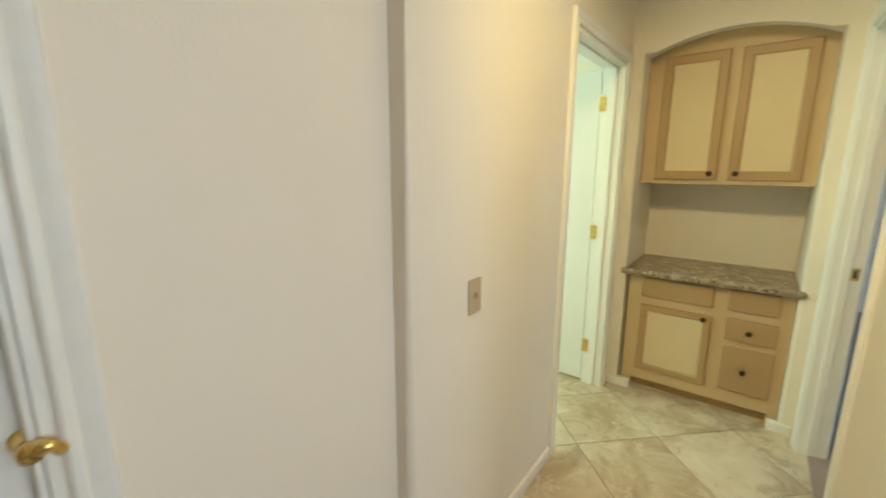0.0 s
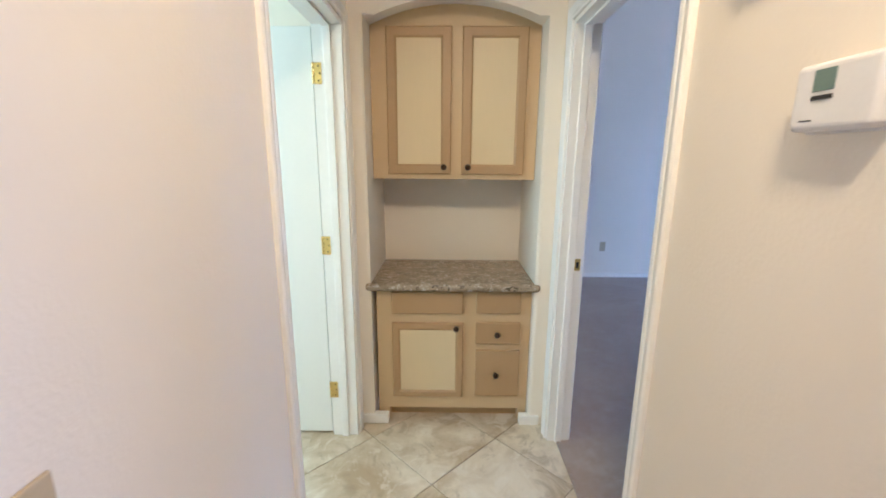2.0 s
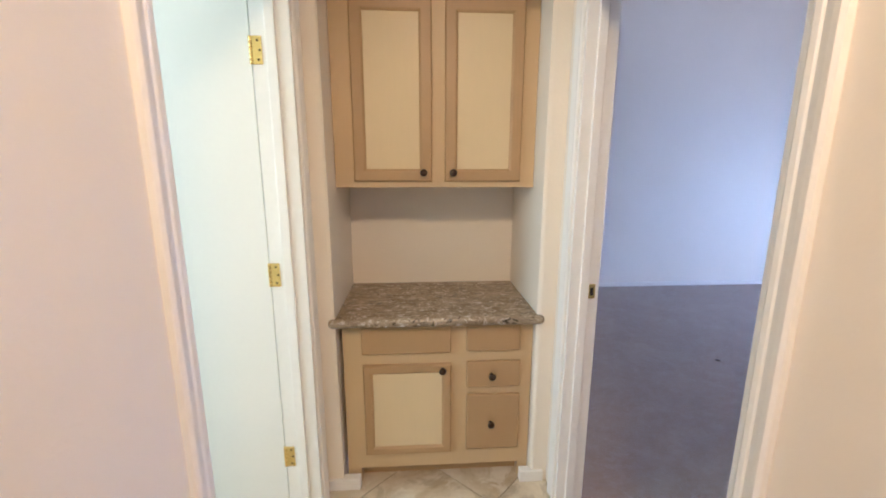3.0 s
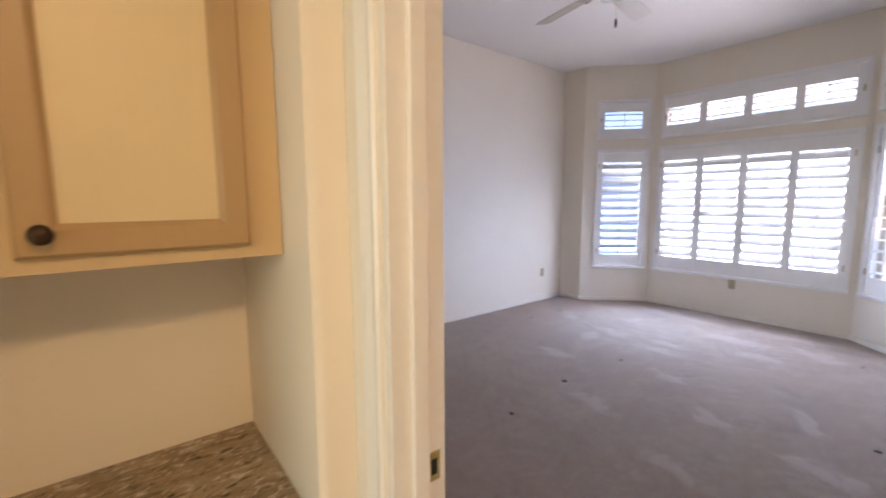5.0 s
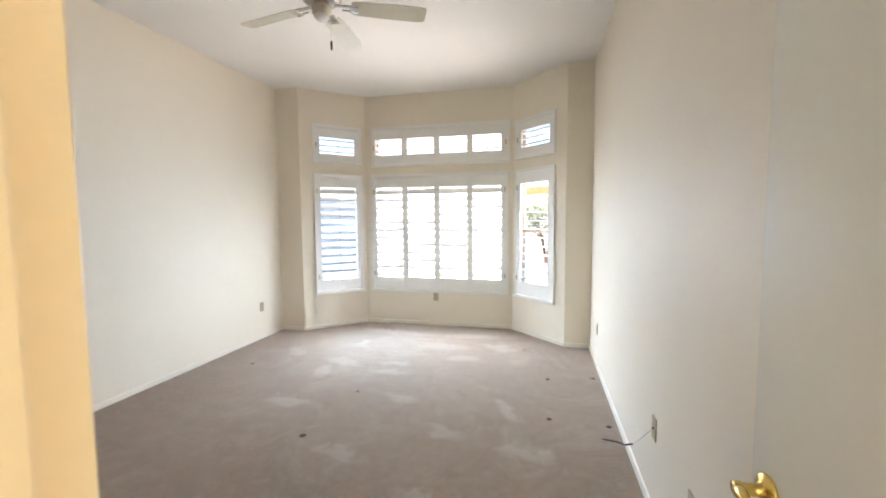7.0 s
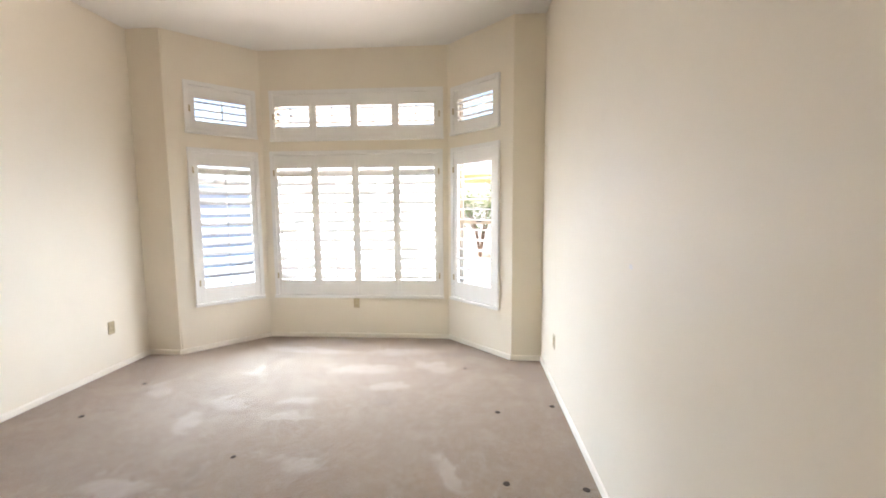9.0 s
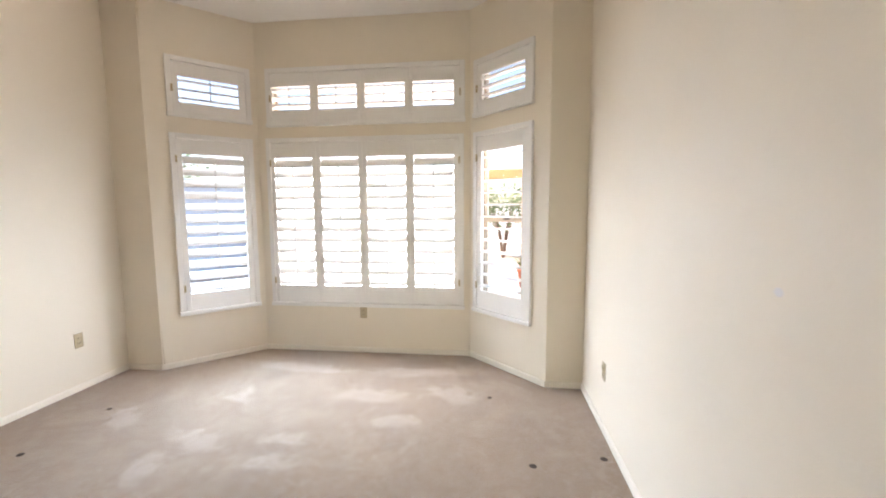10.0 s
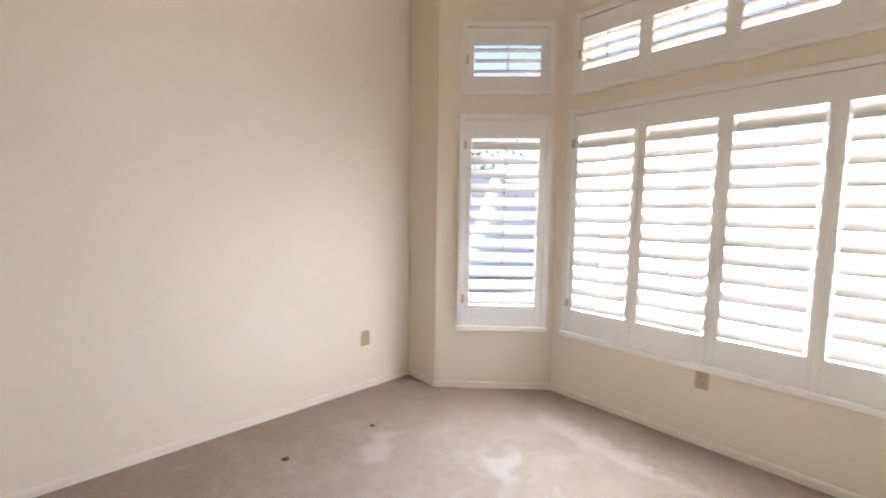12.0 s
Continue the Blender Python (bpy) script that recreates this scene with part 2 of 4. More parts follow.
M_BRONZE = plain("dark_bronze", (0.06, 0.035, 0.022), 0.32, 0.8, vary=0.2, big=30, fine=200, bump=0.05)
M_IVORY = plain("ivory_plastic", (0.52, 0.42, 0.26), 0.35, vary=0.03, big=20, fine=150, bump=0.02)
M_CREAMPL = plain("cream_plastic", (0.76, 0.68, 0.52), 0.4, vary=0.02, big=20, fine=150, bump=0.02)
M_WHITEPL = plain("white_plastic", (0.78, 0.75, 0.72), 0.4, vary=0.02, big=20, fine=150, bump=0.03)
M_LCD = plain("lcd_grey_green", (0.16, 0.22, 0.18), 0.15, vary=0.05, big=30, bump=0)
M_DARK = plain("dark_slot", (0.02, 0.018, 0.016), 0.6, vary=0.1, bump=0)
M_SASH = plain("almond_aluminium", (0.40, 0.33, 0.25), 0.45, 0.0, vary=0.1)
M_STEEL = plain("dull_staple", (0.17, 0.165, 0.16), 0.5, 0.0, vary=0.1, big=20, fine=150, bump=0)
M_GLASS = glass_mat()
M_STUCCO = plain("stucco_peach", (0.60, 0.40, 0.26), 0.9, vary=0.10, big=2, fine=45, bump=0.6, dist=0.01)
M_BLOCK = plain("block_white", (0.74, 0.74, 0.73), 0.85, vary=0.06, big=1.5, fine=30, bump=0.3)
# north garden wall's blocks: the blue of shade is put into the colour
M_BLOCK_SHADED = plain("block_shade_tinted", (0.50, 0.58, 0.68), 0.85, vary=0.08, big=1.5, fine=30, bump=0.3)
M_BEAM = plain("beam_ochre", (0.50, 0.31, 0.13), 0.8, vary=0.12, fine=30)
M_CONCRETE = plain("concrete", (0.50, 0.47, 0.44), 0.85, vary=0.12, big=1.2, fine=40, bump=0.3)
M_GRAVEL = plain("gravel_ground", (0.42, 0.35, 0.28), 0.95, vary=0.25, big=0.6, fine=25, bump=0.7, dist=0.02)
M_FAN = plain("fan_white", (0.66, 0.62, 0.52), 0.16, vary=0.04, big=8, fine=60)
M_FANMETAL = plain("fan_pewter", (0.42, 0.39, 0.36), 0.3, 0.9, vary=0.12, big=25, fine=150)
M_OPAL = plain("opal_glass", (0.86, 0.86, 0.84), 0.2, vary=0.01, bump=0)
M_TERRA = plain("terracotta", (0.40, 0.13, 0.075), 0.8, vary=0.12, big=6, fine=60, bump=0.2)
M_CABLE = plain("black_cable", (0.015, 0.015, 0.016), 0.5, vary=0.1, bump=0)
M_BARK = plain("bark", (0.16, 0.11, 0.075), 0.9, vary=0.2, fine=30, bump=0.6)
M_LEAF = leaf_mat("leaf_green", (0.05, 0.10, 0.03), (0.12, 0.18, 0.06))
M_LEAFB = leaf_mat("leaf_pale", (0.08, 0.13, 0.07), (0.16, 0.20, 0.12))


# ---- mesh helpers ----
def mesh_from(bm, name, mat, smooth=False):
    bmesh.ops.recalc_face_normals(bm, faces=bm.faces)
    me = bpy.data.meshes.new(name)
    bm.to_mesh(me)
    bm.free()
    me.materials.append(mat)
    if smooth:
        me.polygons.foreach_set("use_smooth", [True] * len(me.polygons))
    return me


def part(name, bm, material, parent, label="", smooth=False):
    ob = new(name, mesh_from(bm, name, material, smooth))
    ob.parent = parent
    if label:
        ob["label"] = label
    return ob


def thing(name, m, label, category, group="", kind=""):
    ob = new(name)
    ob.empty_display_size = 0.1
    ob.matrix_world = m
    return tagged(ob, label, category, group, kind)


def add_box(bm, x0, x1, y0, y1, z0, z1, bevel=0.0, seg=1):
    g = bmesh.ops.create_cube(bm, size=1.0)
    for v in g["verts"]:
        v.co = Vector(((x0 + x1) / 2 + v.co.x * (x1 - x0), (y0 + y1) / 2 + v.co.y * (y1 - y0), (z0 + z1) / 2 + v.co.z * (z1 - z0)))
    if bevel:
        es = list({e for v in g["verts"] for e in v.link_edges})
        bmesh.ops.bevel(bm, geom=es, offset=bevel, segments=seg, profile=0.5, affect="EDGES")


def box_bm(x0, x1, y0, y1, z0, z1, bevel=0.0, seg=1):
    bm = bmesh.new()
    add_box(bm, x0, x1, y0, y1, z0, z1, bevel, seg)
    return bm


def turn_bm(profile, steps=24, m=None):
    """A solid of revolution about z from (radius, height) pairs."""
    bm = bmesh.new()
    rings = []
    for r, z in profile:
        if r < 1e-5:
            rings.append([bm.verts.new((0, 0, z))])
        else:
            rings.append([bm.verts.new((r * math.cos(a * math.tau / steps), r * math.sin(a * math.tau / steps), z)) for a in range(steps)])
    for a, b in zip(rings, rings[1:]):
        for i in range(steps):
            j = (i + 1) % steps
            q = [a[i % len(a)], a[j % len(a)], b[j % len(b)], b[i % len(b)]]
            q = list(dict.fromkeys(q))
            if len(q) > 2:
                bm.faces.new(q)
    for ring in (rings[0], rings[-1]):
        if len(ring) > 2:
            bm.faces.new(ring)
    if m is not None:
        bm.transform(m)
    return bm


def tube_bm(points, radius, steps=10, taper=None):
    """A tube along a line of points; taper gives the radius at each point."""
    bm = bmesh.new()
    pts = [Vector(p) for p in points]
    rings = []
    for i, p in enumerate(pts):
        d = (pts[min(i + 1, len(pts) - 1)] - pts[max(i - 1, 0)]).normalized()
        side = d.cross(Vector((0, 0, 1)))
        if side.length < 1e-3:
            side = d.cross(Vector((1, 0, 0)))
        side.normalize()
        up = side.cross(d)
        r = taper[i] if taper else radius
        rings.append([bm.verts.new(p + r * (math.cos(k * math.tau / steps) * side + math.sin(k * math.tau / steps) * up)) for k in range(steps)])
    for a, b in zip(rings, rings[1:]):
        for k in range(steps):
            bm.faces.new([a[k], a[(k + 1) % steps], b[(k + 1) % steps], b[k]])
    bm.faces.new(rings[0])
    bm.faces.new(rings[-1])
    return bm


def along(p0, p1, z=0.0):
    """Local frame of a wall: x along it, y out of the room, z up, origin at p0 on the floor."""
    u = (Vector((*p1, 0)) - Vector((*p0, 0))).normalized()
    out = Vector((-u.y, u.x, 0))
    return Matrix(((u.x, out.x, 0, p0[0]), (u.y, out.y, 0, p0[1]), (0, 0, 1, z), (0, 0, 0, 1)))


def span(p0, p1):
    return math.hypot(p1[0] - p0[0], p1[1] - p0[1])


def wall(name, p0, p1, height, thick, openings=(), mat=None, label="", ext=(0, 0), round_edges=(), z0=0.0):
    """A wall from p0 to p1 whose room face is on that line; openings (u0, u1, z0, z1) go through it.
    round_edges: u of vertical room-side edges that are bullnosed."""
    L = span(p0, p1)
    us = sorted({-ext[0], L + ext[1], *(o[0] for o in openings), *(o[1] for o in openings)})
    zs = sorted({z0, height, *(o[2] for o in openings), *(o[3] for o in openings)})
    solid = {}
    for i in range(len(us) - 1):
        for j in range(len(zs) - 1):
            cu, cz = (us[i] + us[i + 1]) / 2, (zs[j] + zs[j + 1]) / 2
            solid[i, j] = not any(o[0] < cu < o[1] and o[2] < cz < o[3] for o in openings)
    bm = bmesh.new()
    vs = {}

    def vert(i, k, j):
        if (i, k, j) not in vs:
            vs[i, k, j] = bm.verts.new((us[i], k * thick, zs[j]))
        return vs[i, k, j]

    for (i, j), s in solid.items():
        if not s:
            continue
        for k in (0, 1):
            bm.faces.new([vert(i, k, j), vert(i + 1, k, j), vert(i + 1, k, j + 1), vert(i, k, j + 1)])
        for di, dj, a, b in ((-1, 0, (i, j), (i, j + 1)), (1, 0, (i + 1, j), (i + 1, j + 1)), (0, -1, (i, j), (i + 1, j)), (0, 1, (i, j + 1), (i + 1, j + 1))):
            if not solid.get((i + di, j + dj), False):
                bm.faces.new([vert(a[0], 0, a[1]), vert(b[0], 0, b[1]), vert(b[0], 1, b[1]), vert(a[0], 1, a[1])])
    if round_edges:
        es = [e for e in bm.edges if all(abs(v.co.y) < 1e-6 for v in e.verts) and abs(e.verts[0].co.x - e.verts[1].co.x) < 1e-6
              and any(abs(e.verts[0].co.x - r) < 1e-4 for r in round_edges)]
        bmesh.ops.bevel(bm, geom=es, offset=0.034, segments=6, profile=0.5, affect="EDGES")
    ob = new(name, mesh_from(bm, name, mat or M_WALL))
    ob.matrix_world = along(p0, p1)
    return tagged(ob, label or "off-white painted plaster wall with orange-peel texture", "wall", kind="structure")


def baseboard(p0, p1, ext=(0, 0), h=0.055, label="low white painted baseboard"):
    L = span(p0, p1)
    bm = bmesh.new()
    prof = [(0, 0), (-0.012, 0), (-0.012, h - 0.014), (-0.009, h - 0.004), (-0.004, h), (0, h)]
    a = [bm.verts.new((-ext[0], y, z)) for y, z in prof]
    b = [bm.verts.new((L + ext[1], y, z)) for y, z in prof]
    for i in range(len(prof)):
        j = (i + 1) % len(prof)
        bm.faces.new([a[i], a[j], b[j], b[i]])
    bm.faces.new(a)
    bm.faces.new(b)
    ob = new("baseboard", mesh_from(bm, "baseboard", M_BASE))
    ob.matrix_world = along(p0, p1)
    return tagged(ob, label, "baseboard", kind="structure")


def casing_bm(u0, u1, top, side=-1, base=0.0, width=0.058):
    """A mitred door casing swept round an opening; side -1 stands proud of the room face."""
    prof = [(0.004, 0.0), (0.004, 0.009), (0.010, 0.013), (0.020, 0.0125), (0.024, 0.010), (0.040, 0.015), (0.052, 0.017), (width, 0.012), (width, 0.0)]
    bm = bmesh.new()
    rings = []
    for fu, fz in ((0, 0), (0, 1), (1, 1), (1, 0)):
        ring = []
        for w, h in prof:
            u = u0 - w if fu == 0 else u1 + w
            z = base if fz == 0 else top + w
            ring.append(bm.verts.new((u, -h if side < 0 else side + h, z)))
        rings.append(ring)
    for a, b in zip(rings, rings[1:]):
        for i in range(len(prof) - 1):
            bm.faces.new([a[i], a[i + 1], b[i + 1], b[i]])
    bm.faces.new(rings[0])
    bm.faces.new(rings[-1])
    return bm


def doorway(name, p0, p1, u0, u1, top, thick, stop_v, label):
    """Jamb lining with stops, and casings on both faces, of an opening in the wall p0-p1."""
    d = thing(name, along(p0, p1), label, "door frame", kind="structure")
    for a, b in ((u0, u0 + 0.016), (u1 - 0.016, u1)):
        part("jamb", box_bm(a, b, -0.002, thick + 0.002, 0, top, 0.0015), M_TRIM, d)
    part("head_jamb", box_bm(u0 + 0.016, u1 - 0.016, -0.002, thick + 0.002, top - 0.016, top, 0.0015), M_TRIM, d)
    for a, b in ((u0 + 0.016, u0 + 0.027), (u1 - 0.027, u1 - 0.016)):
        part("door_stop", box_bm(a, b, stop_v, stop_v + 0.034, 0, top - 0.016, 0.003, 2), M_TRIM, d)
    part("door_stop", box_bm(u0 + 0.027, u1 - 0.027, stop_v, stop_v + 0.034, top - 0.027, top - 0.016, 0.003, 2), M_TRIM, d)
    part("casing", casing_bm(u0, u1, top), M_TRIM, d)
    part("casing", casing_bm(u0, u1, top, thick), M_TRIM, d)
    return d


def lever_handle(parent, u, z, y, turn, flip=1, reach=0.105):
    """Polished brass lever on a round rose; y is the door's face, turn the way the lever points along u."""
    h = part("door_handle", turn_bm([(0, 0), (0.033, 0), (0.034, 0.004), (0.030, 0.009), (0.018, 0.012), (0.013, 0.016), (0.012, 0.045), (0.015, 0.050), (0.015, 0.062), (0, 0.064)], 28,
             Matrix.Translation((u, y, z)) @ Matrix.Rotation(radians(90) * flip, 4, "X")), M_BRASS, parent, "polished brass lever handle", True)
    pts = []
    for i in range(9):
        f = i / 8
        pts.append((u + turn * (0.005 + reach * f), y - flip * (0.056 + 0.012 * math.sin(f * 3.1)), z + 0.010 * math.sin(f * 4.0) - 0.004 * f))
    part("lever", tube_bm(pts, 0.01, 12, [0.012, 0.0125, 0.012, 0.0105, 0.0095, 0.009, 0.0095, 0.0105, 0.006]), M_BRASS, h, smooth=True)
    return h


def hinge(parent, m):
    """Brass butt hinge: two leaves, knuckles, screws. Origin at the pin, leaves along +x and -y."""
    bm = bmesh.new()
    add_box(bm, 0.0, 0.036, -0.0015, 0.0015, -0.044, 0.044, 0.001)
    bm.transform(m)
    h = part("hinge", bm, M_BRASS, parent, "bright brass butt hinge")
    for k in range(5):
        z = -0.044 + k * 0.0176
        part("knuckle", turn_bm([(0.0055, z + 0.0006), (0.0062, z + 0.002), (0.0062, z + 0.0155), (0.0055, z + 0.017)], 12, m), M_BRASS, h, smooth=True)
    for z in (-0.03, 0.0, 0.03):
        part("screw", turn_bm([(0, 0), (0.004, 0), (0.003, 0.001), (0, 0.0012)], 10, m @ Matrix.Translation((0.023 + 0.006 * (z == 0), -0.0015, z)) @ Matrix.Rotation(radians(90), 4, "X")), M_BRONZE, h)
    return h


# ---- structure: the plan ----
HX0, HX1 = -0.66, 0.325          # hall faces
NY = 2.96                        # end wall of the hall
BX = 0.435                        # bedroom face of the shared wall
BY0, BY1 = 1.956, 5.885          # bedroom's side walls
JX = 5.045                       # short return walls beside the bay
WX = 5.68                        # bay's middle wall
BAY = [(JX, BY1), (JX, 5.555), (WX, 4.925), (WX, 2.868), (JX, 2.238), (JX, BY0)]
BH, HH = 3.17, 2.60
DOOR_TOP = 1.995

# bedroom
wall("wall_north", (BX, BY1), (JX, BY1), BH, 0.14, ext=(0.12, 0.14))
wall("wall_south", (JX, BY0), (BX, BY0), BH, 0.12, ext=(0.14, 0))
wall("wall_east_return_north", BAY[0], BAY[1], BH, 0.15, ext=(0, 0))
wall("wall_east_return_south", BAY[4], BAY[5], BH, 0.15, ext=(0, 0))
WEST = ((BX, 1.22), (BX, BY1))
wall("wall_west", *WEST, BH, 0.11, [(1.972 - 1.22, 2.838 - 1.22, 0, DOOR_TOP)], ext=(0, 0), label="off-white painted wall between hall and bedroom")
OPEN_N, OPEN_S = (0.195, 0.808), (0.092, 0.706)   # side windows' openings along the 45 degree walls
LOW, HIGH = (0.505, 2.055), (2.245, 2.70)
wall("wall_bay_north", BAY[1], BAY[2], BH, 0.15, [(*OPEN_N, *LOW), (*OPEN_N, *HIGH)], ext=(0.0, 0.05), round_edges=(0.0,))
wall("wall_bay_middle", BAY[2], BAY[3], BH, 0.15, [(0.125, 1.96, *LOW), (0.145, 1.97, *HIGH)], ext=(0.05, 0.05))
wall("wall_bay_south", BAY[3], BAY[4], BH, 0.15, [(*OPEN_S, *LOW), (*OPEN_S, *HIGH)], ext=(0.05, 0.0))


def slab(name, pts, z0, z1, mat, label, category):
    bm = bmesh.new()
    a = [bm.verts.new((x, y, z0)) for x, y in pts]
    b = [bm.verts.new((x, y, z1)) for x, y in pts]
    bm.faces.new(a)
    bm.faces.new(b)
    for i in range(len(pts)):
        j = (i + 1) % len(pts)
        bm.faces.new([a[i], a[j], b[j], b[i]])
    return tagged(new(name, mesh_from(bm, name, mat)), label, category, kind="structure")


slab("ceiling_bedroom", [(0.3, 1.82), (5.2, 1.82), (5.2, 2.2), (5.85, 2.8), (5.85, 5.0), (5.2, 5.6), (5.2, 6.03), (0.3, 6.03)], BH, BH + 0.12, M_CEIL, "flat white textured bedroom ceiling", "ceiling")
slab("floor_bedroom", [(0.372, 1.9), (5.1, 1.9), (5.1, 2.19), (5.75, 2.84), (5.75, 4.95), (5.1, 5.6), (5.1, 5.95), (0.372, 5.95)], -0.05, 0.006, M_CARPET, "worn taupe cut-pile carpet with footprints and furniture dents", "carpet")
for i in range(5):
    baseboard(BAY[i], BAY[i + 1])
baseboard((BX, BY1), (JX, BY1))
baseboard((JX, BY0), (BX, BY0))
baseboard((BX, 2.90), (BX, BY1))

# hall and side room
LEFT = ((HX0, 1.01), (HX0, NY))
wall("wall_hall_west", *LEFT, HH, 0.125, [(2.070 - 1.01, 2.865 - 1.01, 0, DOOR_TOP)], round_edges=(0.0,), ext=(0, 0.3))
NEAR_L = ((-0.715, -1.7), (-0.715, 1.01))
wall("wall_hall_west_near", *NEAR_L, HH, 0.065, [(-0.45 + 1.7, 0.338 + 1.7, 0, DOOR_TOP)])
wall("wall_hall_east_near", (0.375, -0.75), (0.375, -1.7), HH, 0.06)
wall("wall_hall_south", (0.375, -1.7), (-0.715, -1.7), HH, 0.12)
wall("wall_entry_north", (0.435, 1.22), (2.2, 1.22), HH, 0.1)
wall("wall_entry_east", (2.2, 1.22), (2.2, -1.7), HH, 0.1, [(0.05, 0.95, 0.6, 2.4)])
wall("wall_entry_south", (2.2, -1.7), (0.435, -1.7), HH, 0.1)
slab("floor_entry", [(0.376, -1.7), (2.2, -1.7), (2.2, 1.22), (0.376, 1.22)], -0.05, 0.0, M_CONCRETE, "plain pale floor of the entry room", "floor")
slab("ceiling_entry", [(0.504, -1.8), (2.3, -1.8), (2.3, 1.32), (0.504, 1.32)], HH, HH + 0.1, M_CEIL, "flat white textured entry ceiling", "ceiling")
wall("wall_side_room_north", (-3.0, 3.2), (-0.78, 3.2), HH, 0.1)
wall("wall_side_room_west", (-3.0, 1.0), (-3.0, 3.2), HH, 0.1, [(0.4, 1.6, 1.0, 2.2)])
wall("wall_side_room_south", (-0.78, 1.0), (-3.0, 1.0), HH, 0.1)
wall("wall_closet", (-0.9, -0.6), (-0.9, 0.5), HH, 0.05)
slab("ceiling_hall", [(-3.1, 0.95), (-0.8, 0.95), (-0.8, -1.85), (0.32, -1.85), (0.32, 3.5), (-3.1, 3.5)], HH, HH + 0.1, M_CEIL, "flat white textured hall ceiling", "ceiling")
slab("ceiling_hall_east", [(0.32, -1.85), (0.5, -1.85), (0.5, 1.3), (0.32, 1.3)], HH, HH + 0.1, M_CEIL, "flat white textured hall ceiling edge", "ceiling")


def niche_wall():
    """End wall with an arched recess for the built-in cabinets."""
    x0, x1, z_spring, z_top, depth = -0.588, 0.248, 2.05, 2.145, 0.51
    cx, half = (x0 + x1) / 2, (x1 - x0) / 2
    rise = z_top - z_spring
    R = (half * half + rise * rise) / (2 * rise)
    n = 20
    arch = [(x0 + (x1 - x0) * i / n) for i in range(n + 1)]
    az = [z_top - R + math.sqrt(R * R - (x - cx) ** 2) for x in arch]
    bm = bmesh.new()
    f, b = {}, {}
    for y, d in ((NY, f), (NY + depth, b)):
        for i, x in enumerate(arch):
            d["a", i] = bm.verts.new((x, y, az[i]))
            d["t", i] = bm.verts.new((x, y, HH))
        for k, x in (("l", HX0 - 0.005), ("r", HX1 + 0.005)):
            d[k, 0], d[k, 1] = bm.verts.new((x, y, 0)), bm.verts.new((x, y, HH))
            d[k, 2] = bm.verts.new((x, y, az[0]))
        d["fl"], d["fr"] = bm.verts.new((x0, y, 0)), bm.verts.new((x1, y, 0))
    for d in (f, b):
        for i in range(n):
            bm.faces.new([d["a", i], d["a", i + 1], d["t", i + 1], d["t", i]])
        bm.faces.new([d["l", 0], d["fl"], d["a", 0], d["l", 2]])
        bm.faces.new([d["l", 2], d["a", 0], d["t", 0], d["l", 1]])
        bm.faces.new([d["fr"], d["r", 0], d["r", 2], d["a", n]])
        bm.faces.new([d["a", n], d["r", 2], d["r", 1], d["t", n]])
    for i in range(n):
        bm.faces.new([f["a", i], f["a", i + 1], b["a", i + 1], b["a", i]])
    bm.faces.new([f["fl"], f["a", 0], b["a", 0], b["fl"]])
    bm.faces.new([f["fr"], f["a", n], b["a", n], b["fr"]])
    bm.normal_update()
    es = [e for e in bm.edges if all(abs(v.co.y - NY) < 1e-6 for v in e.verts) and len(e.link_faces) == 2
          and {round(abs(fc.normal.y)) for fc in e.link_faces} == {0, 1}]
    bmesh.ops.bevel(bm, geom=es, offset=0.020, segments=5, profile=0.5, affect="EDGES")
    ob = new("wall_hall_north", mesh_from(bm, "wall_hall_north", M_WALL, False))
    tagged(ob, "off-white end wall with bullnosed arched cabinet recess", "wall", kind="structure")
    bm = box_bm(x0 - 0.03, x1 + 0.03, NY + depth, NY + depth + 0.06, 0, HH)
    tagged(new("wall_niche_back", mesh_from(bm, "wall_niche_back", M_WALL)), "off-white back wall of the arched recess", "wall", kind="structure")
    for a, c in (((x0 - 0.062, x0 + 0.075)), ((x1 - 0.047, x1 + 0.06))):
        part_ob = new("baseboard", mesh_from(box_bm(a, c, NY - 0.012, NY + 0.028, 0.0, 0.055, 0.004, 2), "baseboard", M_TRIM))
        tagged(part_ob, "short white baseboard beside the cabinet recess", "baseboard", kind="structure")


niche_wall()

door_l = doorway("door_1", *LEFT, 2.070 - 1.01, 2.865 - 1.01, DOOR_TOP, 0.125, 0.045, "white painted door frame with profiled casing")
door_b = doorway("door_2", *WEST, 1.972 - 1.22, 2.838 - 1.22, DOOR_TOP, 0.11, 0.04, "white painted bedroom door frame with profiled casing")
door_n = doorway("door_3", *NEAR_L, -0.45 + 1.7, 0.338 + 1.7, DOOR_TOP, 0.065, 0.005, "white painted closet door frame with profiled casing")
baseboard((HX0, 1.03), (HX0, 2.010), h=0.06)
strike = part("strike_plate", box_bm(2.838 - 1.22 - 0.019, 2.838 - 1.22 - 0.0155, 0.012, 0.042, 0.915, 0.972, 0.001), M_BRASS, door_b, "worn brass strike plate")
part("strike_hole", box_bm(2.838 - 1.22 - 0.0196, 2.838 - 1.22 - 0.0185, 0.020, 0.032, 0.928, 0.958), M_DARK, strike)


